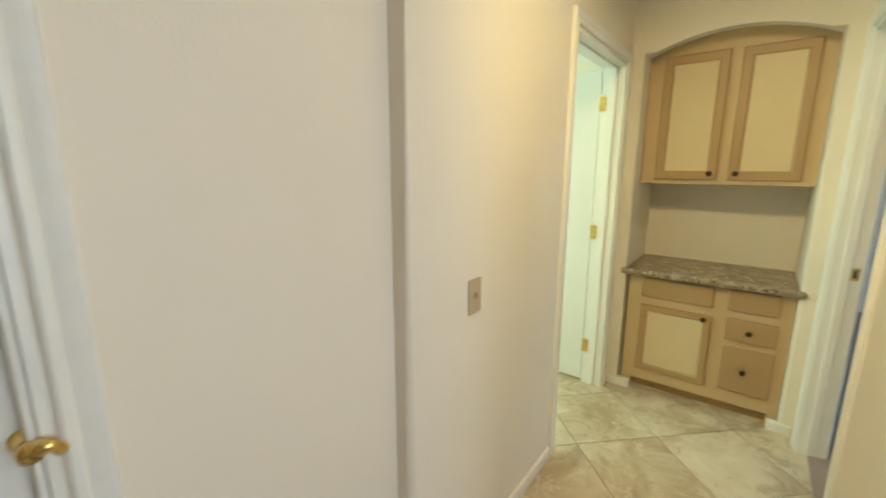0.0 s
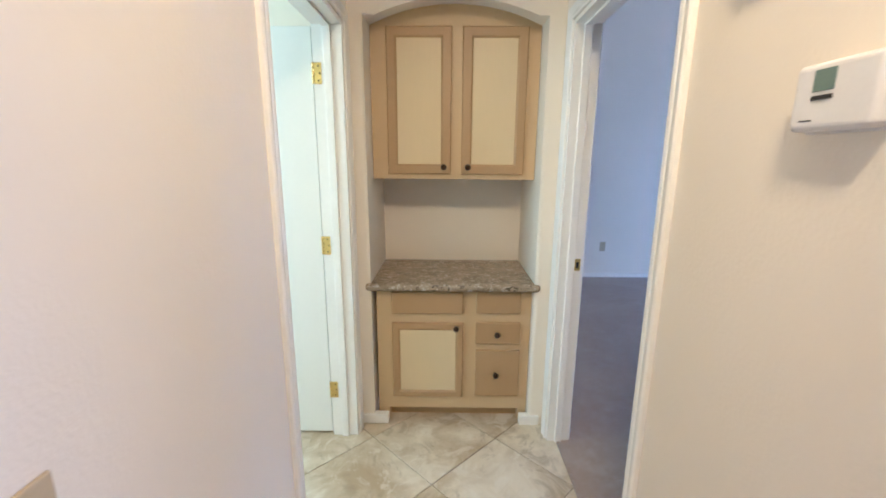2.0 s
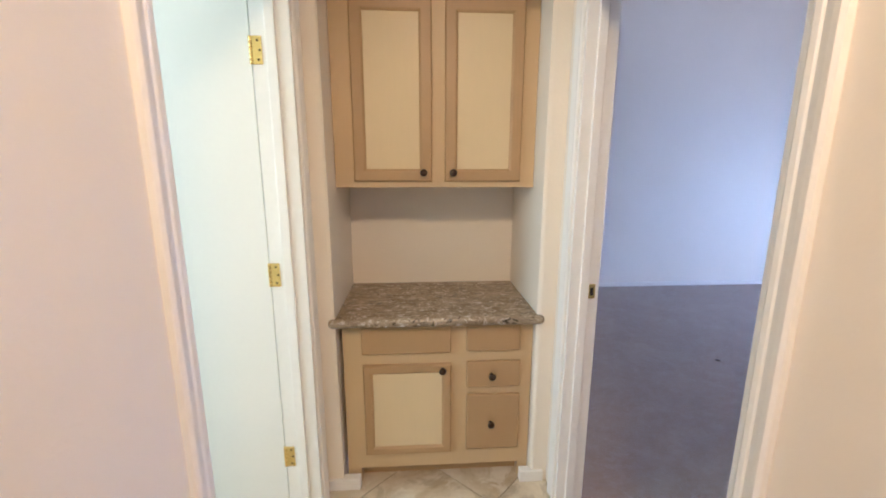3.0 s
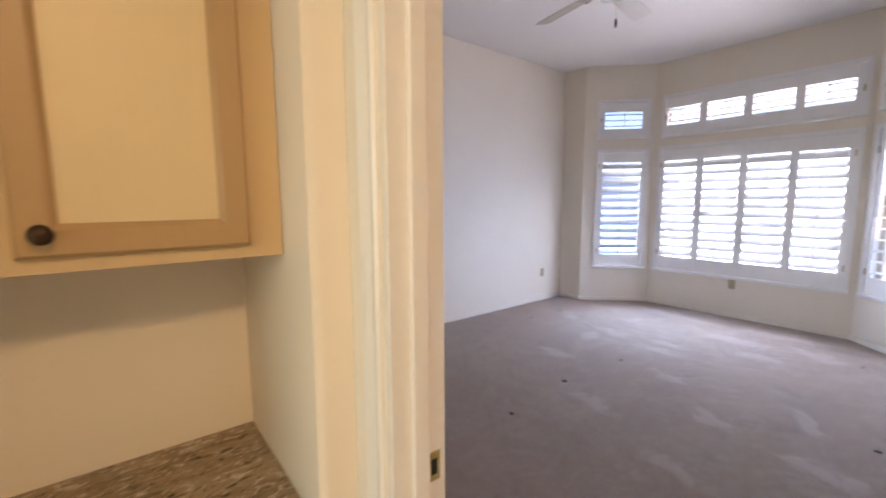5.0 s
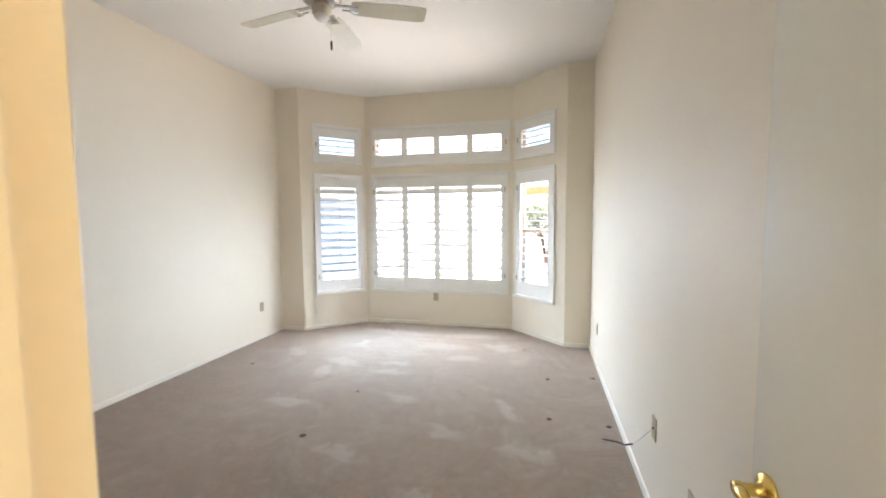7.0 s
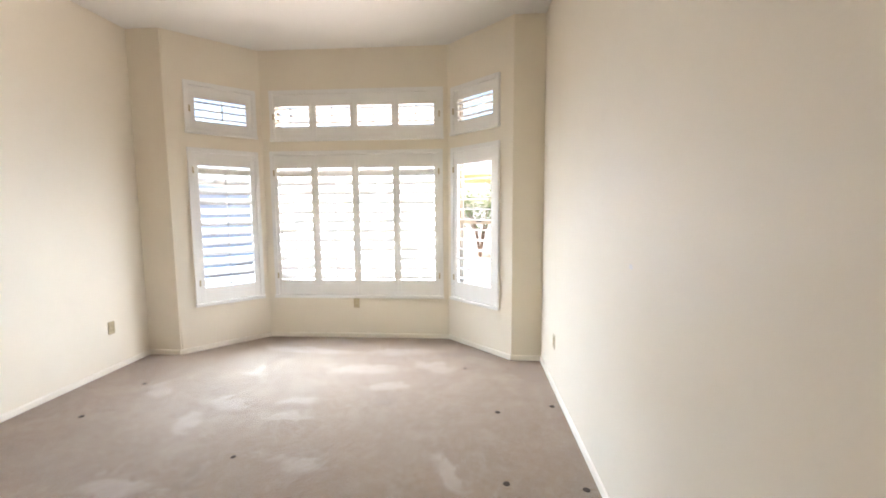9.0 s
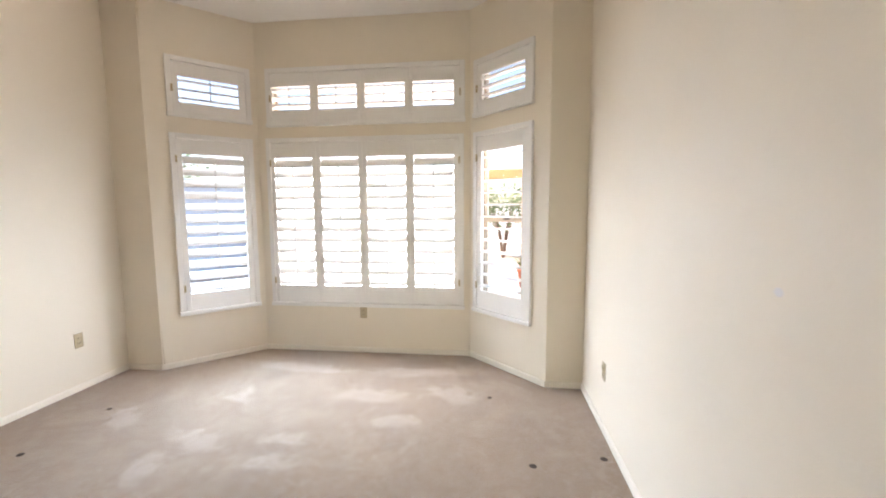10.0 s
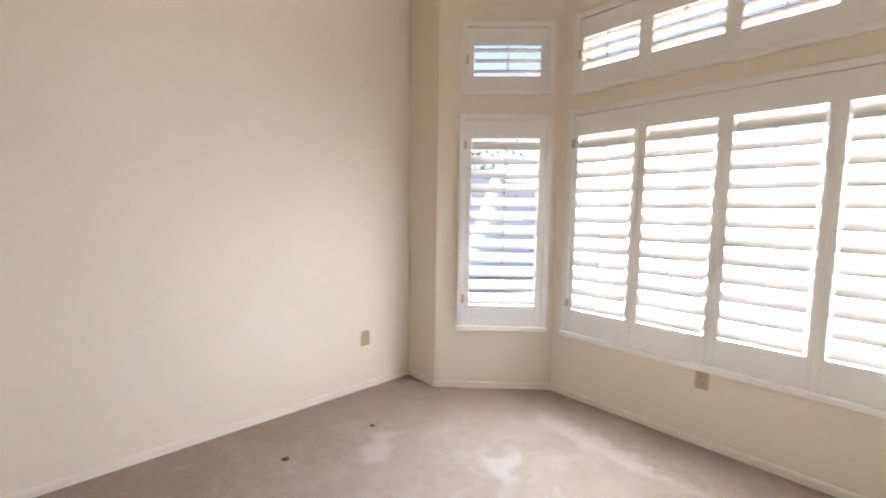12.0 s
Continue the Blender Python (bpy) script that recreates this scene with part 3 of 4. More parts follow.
# ---- doors ----
def door_leaf(name, m, width, height, label, lever=None, hinges=True):
    """Flush door: origin at the hinge edge on the floor, x along the leaf, y through its thickness (0 to 0.035)."""
    d = thing(name, m, label, "door")
    part("leaf", box_bm(0.003, width, 0, 0.035, 0.012, height, 0.002, 2), M_DOOR, d)
    if lever:
        lever_handle(d, width - 0.06, lever, 0.0, -1, 1)
        lever_handle(d, width - 0.06, lever, 0.035, -1, -1)
        part("latch_plate", box_bm(width - 0.0005, width + 0.0015, 0.006, 0.029, lever - 0.028, lever + 0.028, 0.0005), M_BRASS, d)
    return d


# side-room door, swung fully into that room
side_door = door_leaf("side_room_door", Matrix.Translation((-0.793, 2.862, 0)) @ Matrix.Rotation(radians(180), 4, "Z") @ Matrix.Translation((0, -0.035, 0)), 0.74, 1.975,
                      "open flush white door with brass hinges", 0.93)
for hz in (0.265, 1.02, 1.783):
    hinge(door_l, door_l.matrix_world.inverted() @ Matrix.Translation((HX0 - 0.129, 2.8465, hz)))
# bedroom door, swung back close to the south wall
bed_door = door_leaf("bedroom_door", pose(0.447, 1.978, 0, 0, 0, 4.8) @ Matrix.Diagonal((1, -1, 1, 1)) @ Matrix.Translation((0, -0.0175 - 0.0175, 0)), 0.745, 1.975,
                     "open flush white bedroom door with brass lever", None)
lever_handle(bed_door, 0.690, 0.940, 0.0, -1, 1)
lever_handle(bed_door, 0.690, 0.940, 0.035, -1, -1)
closet_door = door_leaf("closet_door", Matrix.Translation((-0.757, -0.447, 0)) @ Matrix.Rotation(radians(90), 4, "Z"), 0.765, 1.975, "closed flush white closet door with brass lever", None)
lever_handle(closet_door, 0.758, 1.042, 0.012, 1, 1, 0.028)


# ---- bay windows ----
def glazed_window(name, m, u0, u1, z0, z1, rail=None):
    w = thing(name, m, "almond aluminium window behind white shutters", "window", kind="structure")
    fw, y0, y1 = 0.020, 0.085, 0.118
    frm = bmesh.new()
    add_box(frm, u0, u0 + fw, y0, y1, z0, z1)
    add_box(frm, u1 - fw, u1, y0, y1, z0, z1)
    add_box(frm, u0 + fw, u1 - fw, y0, y1, z0, z0 + fw)
    add_box(frm, u0 + fw, u1 - fw, y0, y1, z1 - fw, z1)
    part("window_frame", frm, M_SASH, w)
    if rail:
        part("meeting_rail", box_bm(u0 + fw, u1 - fw, y0 - 0.012, y1 - 0.004, rail - 0.018, rail + 0.018, 0.003), M_SASH, w)
        part("sash_lock", box_bm((u0 + u1) / 2 - 0.03, (u0 + u1) / 2 + 0.03, y0 - 0.03, y0 - 0.012, rail + 0.004, rail + 0.016, 0.003), M_DARK, w)
        spans = ((z0 + fw, rail - 0.018), (rail + 0.018, z1 - fw))
    else:
        spans = ((z0 + fw, z1 - fw),)
    for a, b in spans:
        p = part("pane", box_bm(u0 + fw, u1 - fw, 0.098, 0.102, a, b), M_GLASS, w)
        p.visible_shadow = False
    return w


LOUVRES = {}


def louvre_mesh(length):
    """Elliptical shutter blade along x with rounded nose and end pins."""
    key = round(length, 4)
    if key not in LOUVRES:
        bm = bmesh.new()
        n, w, t = 14, 0.0445, 0.0065
        rings = []
        for x in (-length / 2, length / 2):
            rings.append([bm.verts.new((x, w * math.cos(k * math.tau / n), t * math.sin(k * math.tau / n))) for k in range(n)])
        for k in range(n):
            bm.faces.new([rings[0][k], rings[0][(k + 1) % n], rings[1][(k + 1) % n], rings[1][k]])
        bm.faces.new(rings[0])
        bm.faces.new(rings[1])
        LOUVRES[key] = mesh_from(bm, "louvre", M_SHUT, False)
    return LOUVRES[key]


STAPLE = mesh_from(box_bm(-0.008, 0.008, -0.006, 0.004, -0.009, 0.007, 0.002), "staple", M_STEEL)


def shutter(m, outer, zones, count, tilt, label, rod=True, hinge_sides=True):
    """Plantation shutter in wall coordinates: outer frame (u0, u1, z0, z1), louvre zones (u0, u1, z0, z1) one a panel."""
    s = thing("plantation_shutter", m, label, "window shutter", "bay shutters")
    u0, u1, z0, z1 = outer
    fw, pr = 0.043, 0.022
    for a, b, c, d in ((u0, u0 + fw, z0 + 0.036, z1), (u1 - fw, u1, z0 + 0.036, z1)):
        part("frame_stile", box_bm(a, b, -pr, 0.035, c, d, 0.004, 2), M_SHUT, s)
    part("frame_head", box_bm(u0 + fw, u1 - fw, -pr, 0.035, z1 - fw, z1, 0.004, 2), M_SHUT, s)
    part("sill", box_bm(u0 - 0.006, u1 + 0.006, -pr - 0.012, 0.035, z0, z0 + 0.036, 0.006, 3), M_SHUT, s)
    edges = [u0 + fw] + [(zones[i][1] + zones[i + 1][0]) / 2 for i in range(len(zones) - 1)] + [u1 - fw]
    for i, (a, b, c, d) in enumerate(zones):
        p0, p1 = edges[i] + (0.001 if i == 0 else 0.0003), edges[i + 1] - (0.001 if i == len(zones) - 1 else 0.0003)
        zb, zt = z0 + 0.038, z1 - fw - 0.004
        fr = bmesh.new()
        y0, y1 = -0.012, 0.016
        add_box(fr, p0, a, y0, y1, zb, zt, 0.003, 2)
        add_box(fr, b, p1, y0, y1, zb, zt, 0.003, 2)
        add_box(fr, a, b, y0 + 0.001, y1 - 0.001, zb, c)
        add_box(fr, a, b, y0 + 0.001, y1 - 0.001, d, zt)
        pan = part("panel", fr, M_SHUT, s)
        pitch = (d - c) / count
        for k in range(count):
            z = c + (k + 0.5) * pitch
            lv = new("louvre", louvre_mesh(b - a - 0.004))
            lv.parent = pan
            wob = random.uniform(-1.5, 1.5)
            lv.matrix_basis = Matrix.Translation(((a + b) / 2, 0.002, z)) @ Matrix.Rotation(radians(tilt + wob), 4, "X")
        if rod:
            ty, tz = -0.0445 * math.cos(radians(tilt)), -0.0445 * math.sin(radians(tilt))
            for k in range(count):
                st = new("staple", STAPLE)
                st.parent = pan
                st.matrix_basis = Matrix.Translation(((a + b) / 2, 0.002 + ty, c + (k + 0.5) * pitch + tz))
            part("tilt_rod", box_bm((a + b) / 2 - 0.004, (a + b) / 2 + 0.004, 0.002 + ty - 0.009, 0.002 + ty - 0.001, c + 0.5 * pitch + tz - 0.02, d - 0.5 * pitch + tz + 0.03, 0.002), M_SHUT, pan)
        if hinge_sides and i in (0, len(zones) - 1):
            hu = p0 - 0.001 if i == 0 else p1 + 0.001
            for hz in ((c + 0.05, d - 0.05) if d - c > 0.5 else ((c + d) / 2,)):
                part("shutter_hinge", box_bm(hu - 0.008, hu + 0.008, -0.026, -0.012, hz - 0.032, hz + 0.032, 0.003), M_IVORY, pan)
    return s


MID = along(BAY[2], BAY[3])
NORTH = along(BAY[1], BAY[2])
SOUTH = along(BAY[3], BAY[4])
yu = lambda y: 4.925 - y
mid_zones = [(yu(4.760), yu(4.383)), (yu(4.300), yu(3.926)), (yu(3.845), yu(3.473)), (yu(3.393), yu(3.018))]
glazed_window("window_1", MID, 0.125, 1.96, *LOW)
glazed_window("window_2", MID, 0.145, 1.97, *HIGH)
glazed_window("window_3", NORTH, *OPEN_N, *LOW, rail=1.315)
glazed_window("window_4", NORTH, *OPEN_N, *HIGH)
glazed_window("window_5", SOUTH, *OPEN_S, *LOW, rail=1.315)
glazed_window("window_6", SOUTH, *OPEN_S, *HIGH)
shutter(MID, (yu(4.842), yu(2.925), 0.462, 2.098), [(a, b, 0.668, 1.911) for a, b in mid_zones], 12, 60, "wide white four-panel plantation shutter with half-open louvres")
shutter(MID, (yu(4.820), yu(2.916), 2.203, 2.745), [(a, b, 2.358, 2.574) for a, b in mid_zones], 3, -14, "low white four-panel transom shutter with open louvres")
shutter(NORTH, (0.163, 0.840, 0.466, 2.086), [(0.252, 0.745, 0.660, 1.912)], 12, 50, "tall narrow white plantation shutter with half-open louvres")
shutter(NORTH, (0.165, 0.840, 2.225, 2.735), [(0.256, 0.738, 2.352, 2.574)], 3, 4, "small white transom shutter with open louvres")
shutter(SOUTH, (0.060, 0.738, 0.466, 2.095), [(0.160, 0.636, 0.668, 1.918)], 12, 3, "tall narrow white plantation shutter with flat open louvres", rod=False)
shutter(SOUTH, (0.062, 0.738, 2.222, 2.715), [(0.166, 0.650, 2.357, 2.574)], 3, 3, "small white transom shutter with flat open louvres", rod=False)


# ---- built-in cabinets ----
def framed_door(name, x0, x1, z0, z1, y, parent, rail=0.052):
    """Cabinet door with a tan frame, bevelled lip and a flat cream panel. y is the front."""
    fr = bmesh.new()
    t = 0.019
    ring_o = [(x0, z0), (x1, z0), (x1, z1), (x0, z1)]

    def ring(inset, yy):
        return [fr.verts.new((x0 + inset if i in (0, 3) else x1 - inset, yy, z0 + inset if i in (0, 1) else z1 - inset)) for i in range(4)]
    rings = [ring(0, y + t), ring(0, y + 0.008), ring(0.006, y), ring(rail - 0.010, y), ring(rail - 0.004, y + 0.004), ring(rail, y + 0.009), ring(rail, y + t)]
    for a, b in zip(rings, rings[1:]):
        for i in range(4):
            j = (i + 1) % 4
            fr.faces.new([a[i], a[j], b[j], b[i]])
    d = part(name, fr, M_TAN, parent)
    part("door_panel", box_bm(x0 + rail - 0.003, x1 - rail + 0.003, y + 0.0085, y + 0.015, z0 + rail - 0.003, z1 - rail + 0.003), M_CREAM, d, "flat cream panel")
    return d


def knob(x, y, z, parent):
    return part("knob", turn_bm([(0, 0), (0.008, 0), (0.0075, 0.004), (0.0055, 0.008), (0.006, 0.012), (0.013, 0.017), (0.0155, 0.022), (0.014, 0.027), (0.007, 0.0305), (0, 0.031)], 20,
                Matrix.Translation((x, y, z)) @ Matrix.Rotation(radians(90), 4, "X")), M_BRONZE, parent, "dark bronze knob", True)


def upper_cabinet():
    c = thing("wall_cabinet", Matrix.Translation((0, 0, 0)), "tan and cream two-door cabinet built into the arched recess", "cabinet")
    y = 3.108
    x0, x1 = -0.586, 0.246
    fr = bmesh.new()
    add_box(fr, x0, -0.487, y, y + 0.02, 1.322, 2.16)
    add_box(fr, 0.165, x1, y, y + 0.02, 1.322, 2.16)
    add_box(fr, -0.205, -0.115, y, y + 0.02, 1.36, 2.03)
    add_box(fr, -0.487, 0.165, y, y + 0.02, 1.322, 1.36)
    add_box(fr, -0.487, 0.165, y, y + 0.02, 2.03, 2.16)
    part("face_frame", fr, M_FACE, c)
    part("body", box_bm(x0 + 0.001, x1 - 0.001, y + 0.02, 3.469, 1.325, 1.36), M_FACE, c)
    part("back", box_bm(x0 + 0.001, x1 - 0.001, y + 0.03, y + 0.04, 1.36, 2.15), M_FACE, c)
    for a, b, kx in ((-0.507, -0.186, -0.222), (-0.134, 0.185, -0.100)):
        d = framed_door("door", a, b, 1.346, 2.046, y - 0.019, c)
        knob(kx, y - 0.019, 1.383, d)


def base_cabinet():
    c = thing("base_cabinet", Matrix.Translation((0, 0, 0)), "tan and cream base cabinet with one door and drawers", "cabinet")
    y = 3.004
    fr = bmesh.new()
    x0, x1 = -0.572, 0.245
    add_box(fr, x0, -0.478, y, y + 0.02, 0.067, 0.765)
    add_box(fr, 0.178, x1, y, y + 0.02, 0.067, 0.765)
    add_box(fr, -0.125, -0.033, y, y + 0.02, 0.067, 0.765)
    for a, b in ((0.067, 0.15), (0.565, 0.635), (0.74, 0.765)):
        add_box(fr, -0.478, -0.125, y, y + 0.02, a, b)
        add_box(fr, -0.033, 0.178, y, y + 0.02, a, b)
    add_box(fr, -0.033, 0.178, y, y + 0.02, 0.415, 0.463)
    add_box(fr, x0, -0.512, y + 0.001, y + 0.05, 0.0, 0.067)
    add_box(fr, 0.200, x1, y + 0.001, y + 0.05, 0.0, 0.067)
    part("face_frame", fr, M_FACE, c)
    part("body", box_bm(x0, x1, y + 0.02, 3.469, 0.067, 0.75), M_FACE, c)
    part("toe_kick", box_bm(-0.512, 0.200, y + 0.05, y + 0.065, 0.0, 0.067), M_TAN, c)
    part("drawer_front", box_bm(-0.492, -0.113, y - 0.019, y, 0.626, 0.748, 0.006, 2), M_TAN, c)
    part("drawer_front", box_bm(-0.046, 0.188, y - 0.019, y, 0.630, 0.752, 0.006, 2), M_TAN, c)
    d = part("drawer_front", box_bm(-0.045, 0.192, y - 0.019, y, 0.459, 0.582, 0.006, 2), M_TAN, c)
    knob(0.066, y - 0.019, 0.519, d)
    d = part("drawer_front", box_bm(-0.043, 0.195, y - 0.019, y, 0.152, 0.423, 0.006, 2), M_TAN, c)
    knob(0.066, y - 0.019, 0.287, d)
    d = framed_door("door", -0.490, -0.110, 0.140, 0.574, y - 0.019, c, 0.042)
    knob(-0.150, y - 0.019, 0.552, d)


def countertop():
    """Slab with a rolled front edge that laps the wall on both sides of the recess."""
    bm = bmesh.new()
    y0, y1, zt, th = 2.936, 3.469, 0.802, 0.040
    prof = [(y1, zt)]
    for k in range(9):
        a = radians(90 + 180 * k / 8)
        prof.append((y0 + 0.020 + 0.020 * math.cos(a), zt - 0.020 + 0.020 * math.sin(a)))
    prof.append((y1, zt - th))
    a = [bm.verts.new((-0.587, y, z)) for y, z in prof]
    b = [bm.verts.new((0.247, y, z)) for y, z in prof]
    for i in range(len(prof)):
        j = (i + 1) % len(prof)
        bm.faces.new([a[i], a[j], b[j], b[i]])
    bm.faces.new(a)
    bm.faces.new(b)
    ob = new("countertop", mesh_from(bm, "countertop", M_GRANITE, False))
    tagged(ob, "mottled grey-brown granite-look countertop with rolled edge", "countertop")
    for x, s in ((-0.587, -1), (0.247, 1)):
        bm = turn_bm([(0.020, 0.0), (0.020, 0.010), (0.017, 0.020), (0.011, 0.027), (0, 0.030)], 16, Matrix.Translation((x, y0 + 0.020, zt - 0.020)) @ Matrix.Rotation(radians(90 * s), 4, "Y"))
        part("rounded_end", bm, M_GRANITE, ob, smooth=True)


upper_cabinet()
base_cabinet()
countertop()


# ---- wall fittings ----
def wall_plate(name, m, label, category, kind, w=0.070, h=0.115):
    """Cover plate in wall coordinates (y out of the room), centred on its origin."""
    t = thing(name, m, label, category)
    part("plate", box_bm(-w / 2, w / 2, -0.006, 0.0, -h / 2, h / 2, 0.003, 2), M_IVORY, t)
    if kind == "switch":
        part("toggle", box_bm(-0.005, 0.005, -0.018, -0.006, -0.004, 0.014, 0.002), M_IVORY, t)
        part("slot", box_bm(-0.007, 0.007, -0.0066, -0.0058, -0.013, 0.013), M_IVORY, t)
    elif kind == "outlet":
        for dz in (-0.020, 0.020):
            s = part("socket", box_bm(-0.016, 0.016, -0.0085, -0.006, dz - 0.014, dz + 0.014, 0.004, 2), M_IVORY, t)
            for dx in (-0.006, 0.006):
                part("slot", box_bm(dx - 0.0012, dx + 0.0012, -0.0090, -0.0083, dz - 0.005, dz + 0.006), M_DARK, s)
    else:
        part("port", turn_bm([(0, 0), (0.006, 0), (0.006, 0.006), (0, 0.006)], 12, Matrix.Translation((0, -0.006, 0)) @ Matrix.Rotation(radians(90), 4, "X")), M_DARK, t)
    for dz in (-0.042, 0.042):
        part("screw", turn_bm([(0, 0), (0.003, 0), (0.002, 0.001), (0, 0.001)], 8, Matrix.Translation((0, -0.006, dz)) @ Matrix.Rotation(radians(90), 4, "X")), M_IVORY, t)
    return t


def on_wall(p0, p1, x, y, z):
    m = along(p0, p1)
    u = (Vector((x, y, 0)) - m.translation).dot(m.to_3x3() @ Vector((1, 0, 0)))
    return m @ Matrix.Translation((u, 0, z))


wall_plate("light_switch", on_wall(*LEFT, HX0, 1.316, 1.017), "ivory toggle light switch on the hall wall", "light switch", "switch")
N_W, S_W = ((BX, BY1), (JX, BY1)), ((JX, BY0), (BX, BY0))
wall_plate("wall_outlet", on_wall(*N_W, 4.622, BY1, 0.402), "ivory duplex outlet low on bedroom wall", "outlet", "outlet")
wall_plate("wall_outlet", on_wall(*N_W, 1.70, BY1, 0.39), "ivory duplex outlet low on bedroom wall", "outlet", "outlet")
wall_plate("wall_outlet", on_wall(BAY[2], BAY[3], WX, 3.912, 0.405), "ivory duplex outlet under the bay window", "outlet", "outlet")
wall_plate("wall_outlet", on_wall(*S_W, 4.45, BY0, 0.390), "ivory duplex outlet low on bedroom wall", "outlet", "outlet")
wall_plate("cable_plate", on_wall(*S_W, 2.37, BY0, 0.444), "ivory wall plate with a cable coming out", "cable outlet", "cable")
wall_plate("wall_outlet", on_wall(*S_W, 1.85, BY0, 0.40), "ivory duplex outlet low on bedroom wall", "outlet", "outlet")
EASTHALL = ((HX1, BY1), (HX1, 1.22))


def cable():
    pts = [(2.37, 1.945, 0.444), (2.38, 1.975, 0.425), (2.42, 2.00, 0.365), (2.485, 2.03, 0.290), (2.56, 2.055, 0.240), (2.65, 2.08, 0.205), (2.76, 2.10, 0.150), (2.87, 2.118, 0.095)]
    c = thing("coax_cable", Matrix.Identity(4), "loose coax cable hanging from its wall plate", "cable")
    part("wire", tube_bm(pts[:4], 0.0022, 8), M_WHITEPL, c, "thin pale wire", True)
    part("jacket", tube_bm(pts[3:], 0.0045, 8), M_CABLE, c, "black cable end", True)
    part("connector", tube_bm([pts[-1], (2.895, 2.122, 0.082)], 0.003, 8), M_FANMETAL, c)


cable()


def thermostat():
    t = thing("thermostat", on_wall(*EASTHALL, HX1, 1.518, 1.508), "white plastic thermostat with small grey display", "thermostat")
    part("back_plate", box_bm(-0.062, 0.062, -0.006, 0.0, -0.046, 0.046, 0.003, 2), M_WHITEPL, t)
    part("housing", box_bm(-0.060, 0.066, -0.034, -0.006, -0.043, 0.046, 0.009, 4), M_WHITEPL, t)
    part("display", box_bm(-0.026, 0.006, -0.0352, -0.0335, 0.008, 0.036, 0.0006), M_LCD, t, "grey-green liquid crystal display")
    part("button_strip", box_bm(-0.026, 0.006, -0.0356, -0.0335, -0.003, 0.003, 0.0006), M_DARK, t)
    part("mark", box_bm(-0.040, -0.020, -0.0345, -0.0335, -0.030, -0.028), M_DARK, t)
    for k in range(12):
        part("vent_slot", box_bm(0.0655, 0.0664, -0.0145, -0.0075, -0.034 + k * 0.0058, -0.0308 + k * 0.0058), M_DARK, t)


def chime():
    t = thing("door_chime", on_wall(*EASTHALL, HX1, 1.64, 1.83), "cream plastic door chime box with slotted front", "door chime")
    part("cover", box_bm(-0.105, 0.105, -0.030, 0.0, -0.09, 0.09, 0.006, 3), M_CREAMPL, t)
    for k in range(7):
        part("slot", box_bm(-0.075 + k * 0.011, -0.071 + k * 0.011, -0.0308, -0.0295, -0.07, 0.03), M_IVORY, t)


thermostat()
chime()


def hall_lamp(x, y):
    t = thing("ceiling_light", Matrix.Translation((x, y, HH)), "small flush hall ceiling light with brass pan", "ceiling light", "hall lamps")
    part("pan", turn_bm([(0, 0), (0.11, 0), (0.112, -0.010), (0.09, -0.022), (0.05, -0.030), (0, -0.030)], 28), M_BRASS, t, smooth=True)
    part("socket", turn_bm([(0, -0.030), (0.018, -0.030), (0.018, -0.040), (0, -0.040)], 16), M_WHITEPL, t)


hall_lamp(-0.13, 1.55)
hall_lamp(-0.10, 0.85)


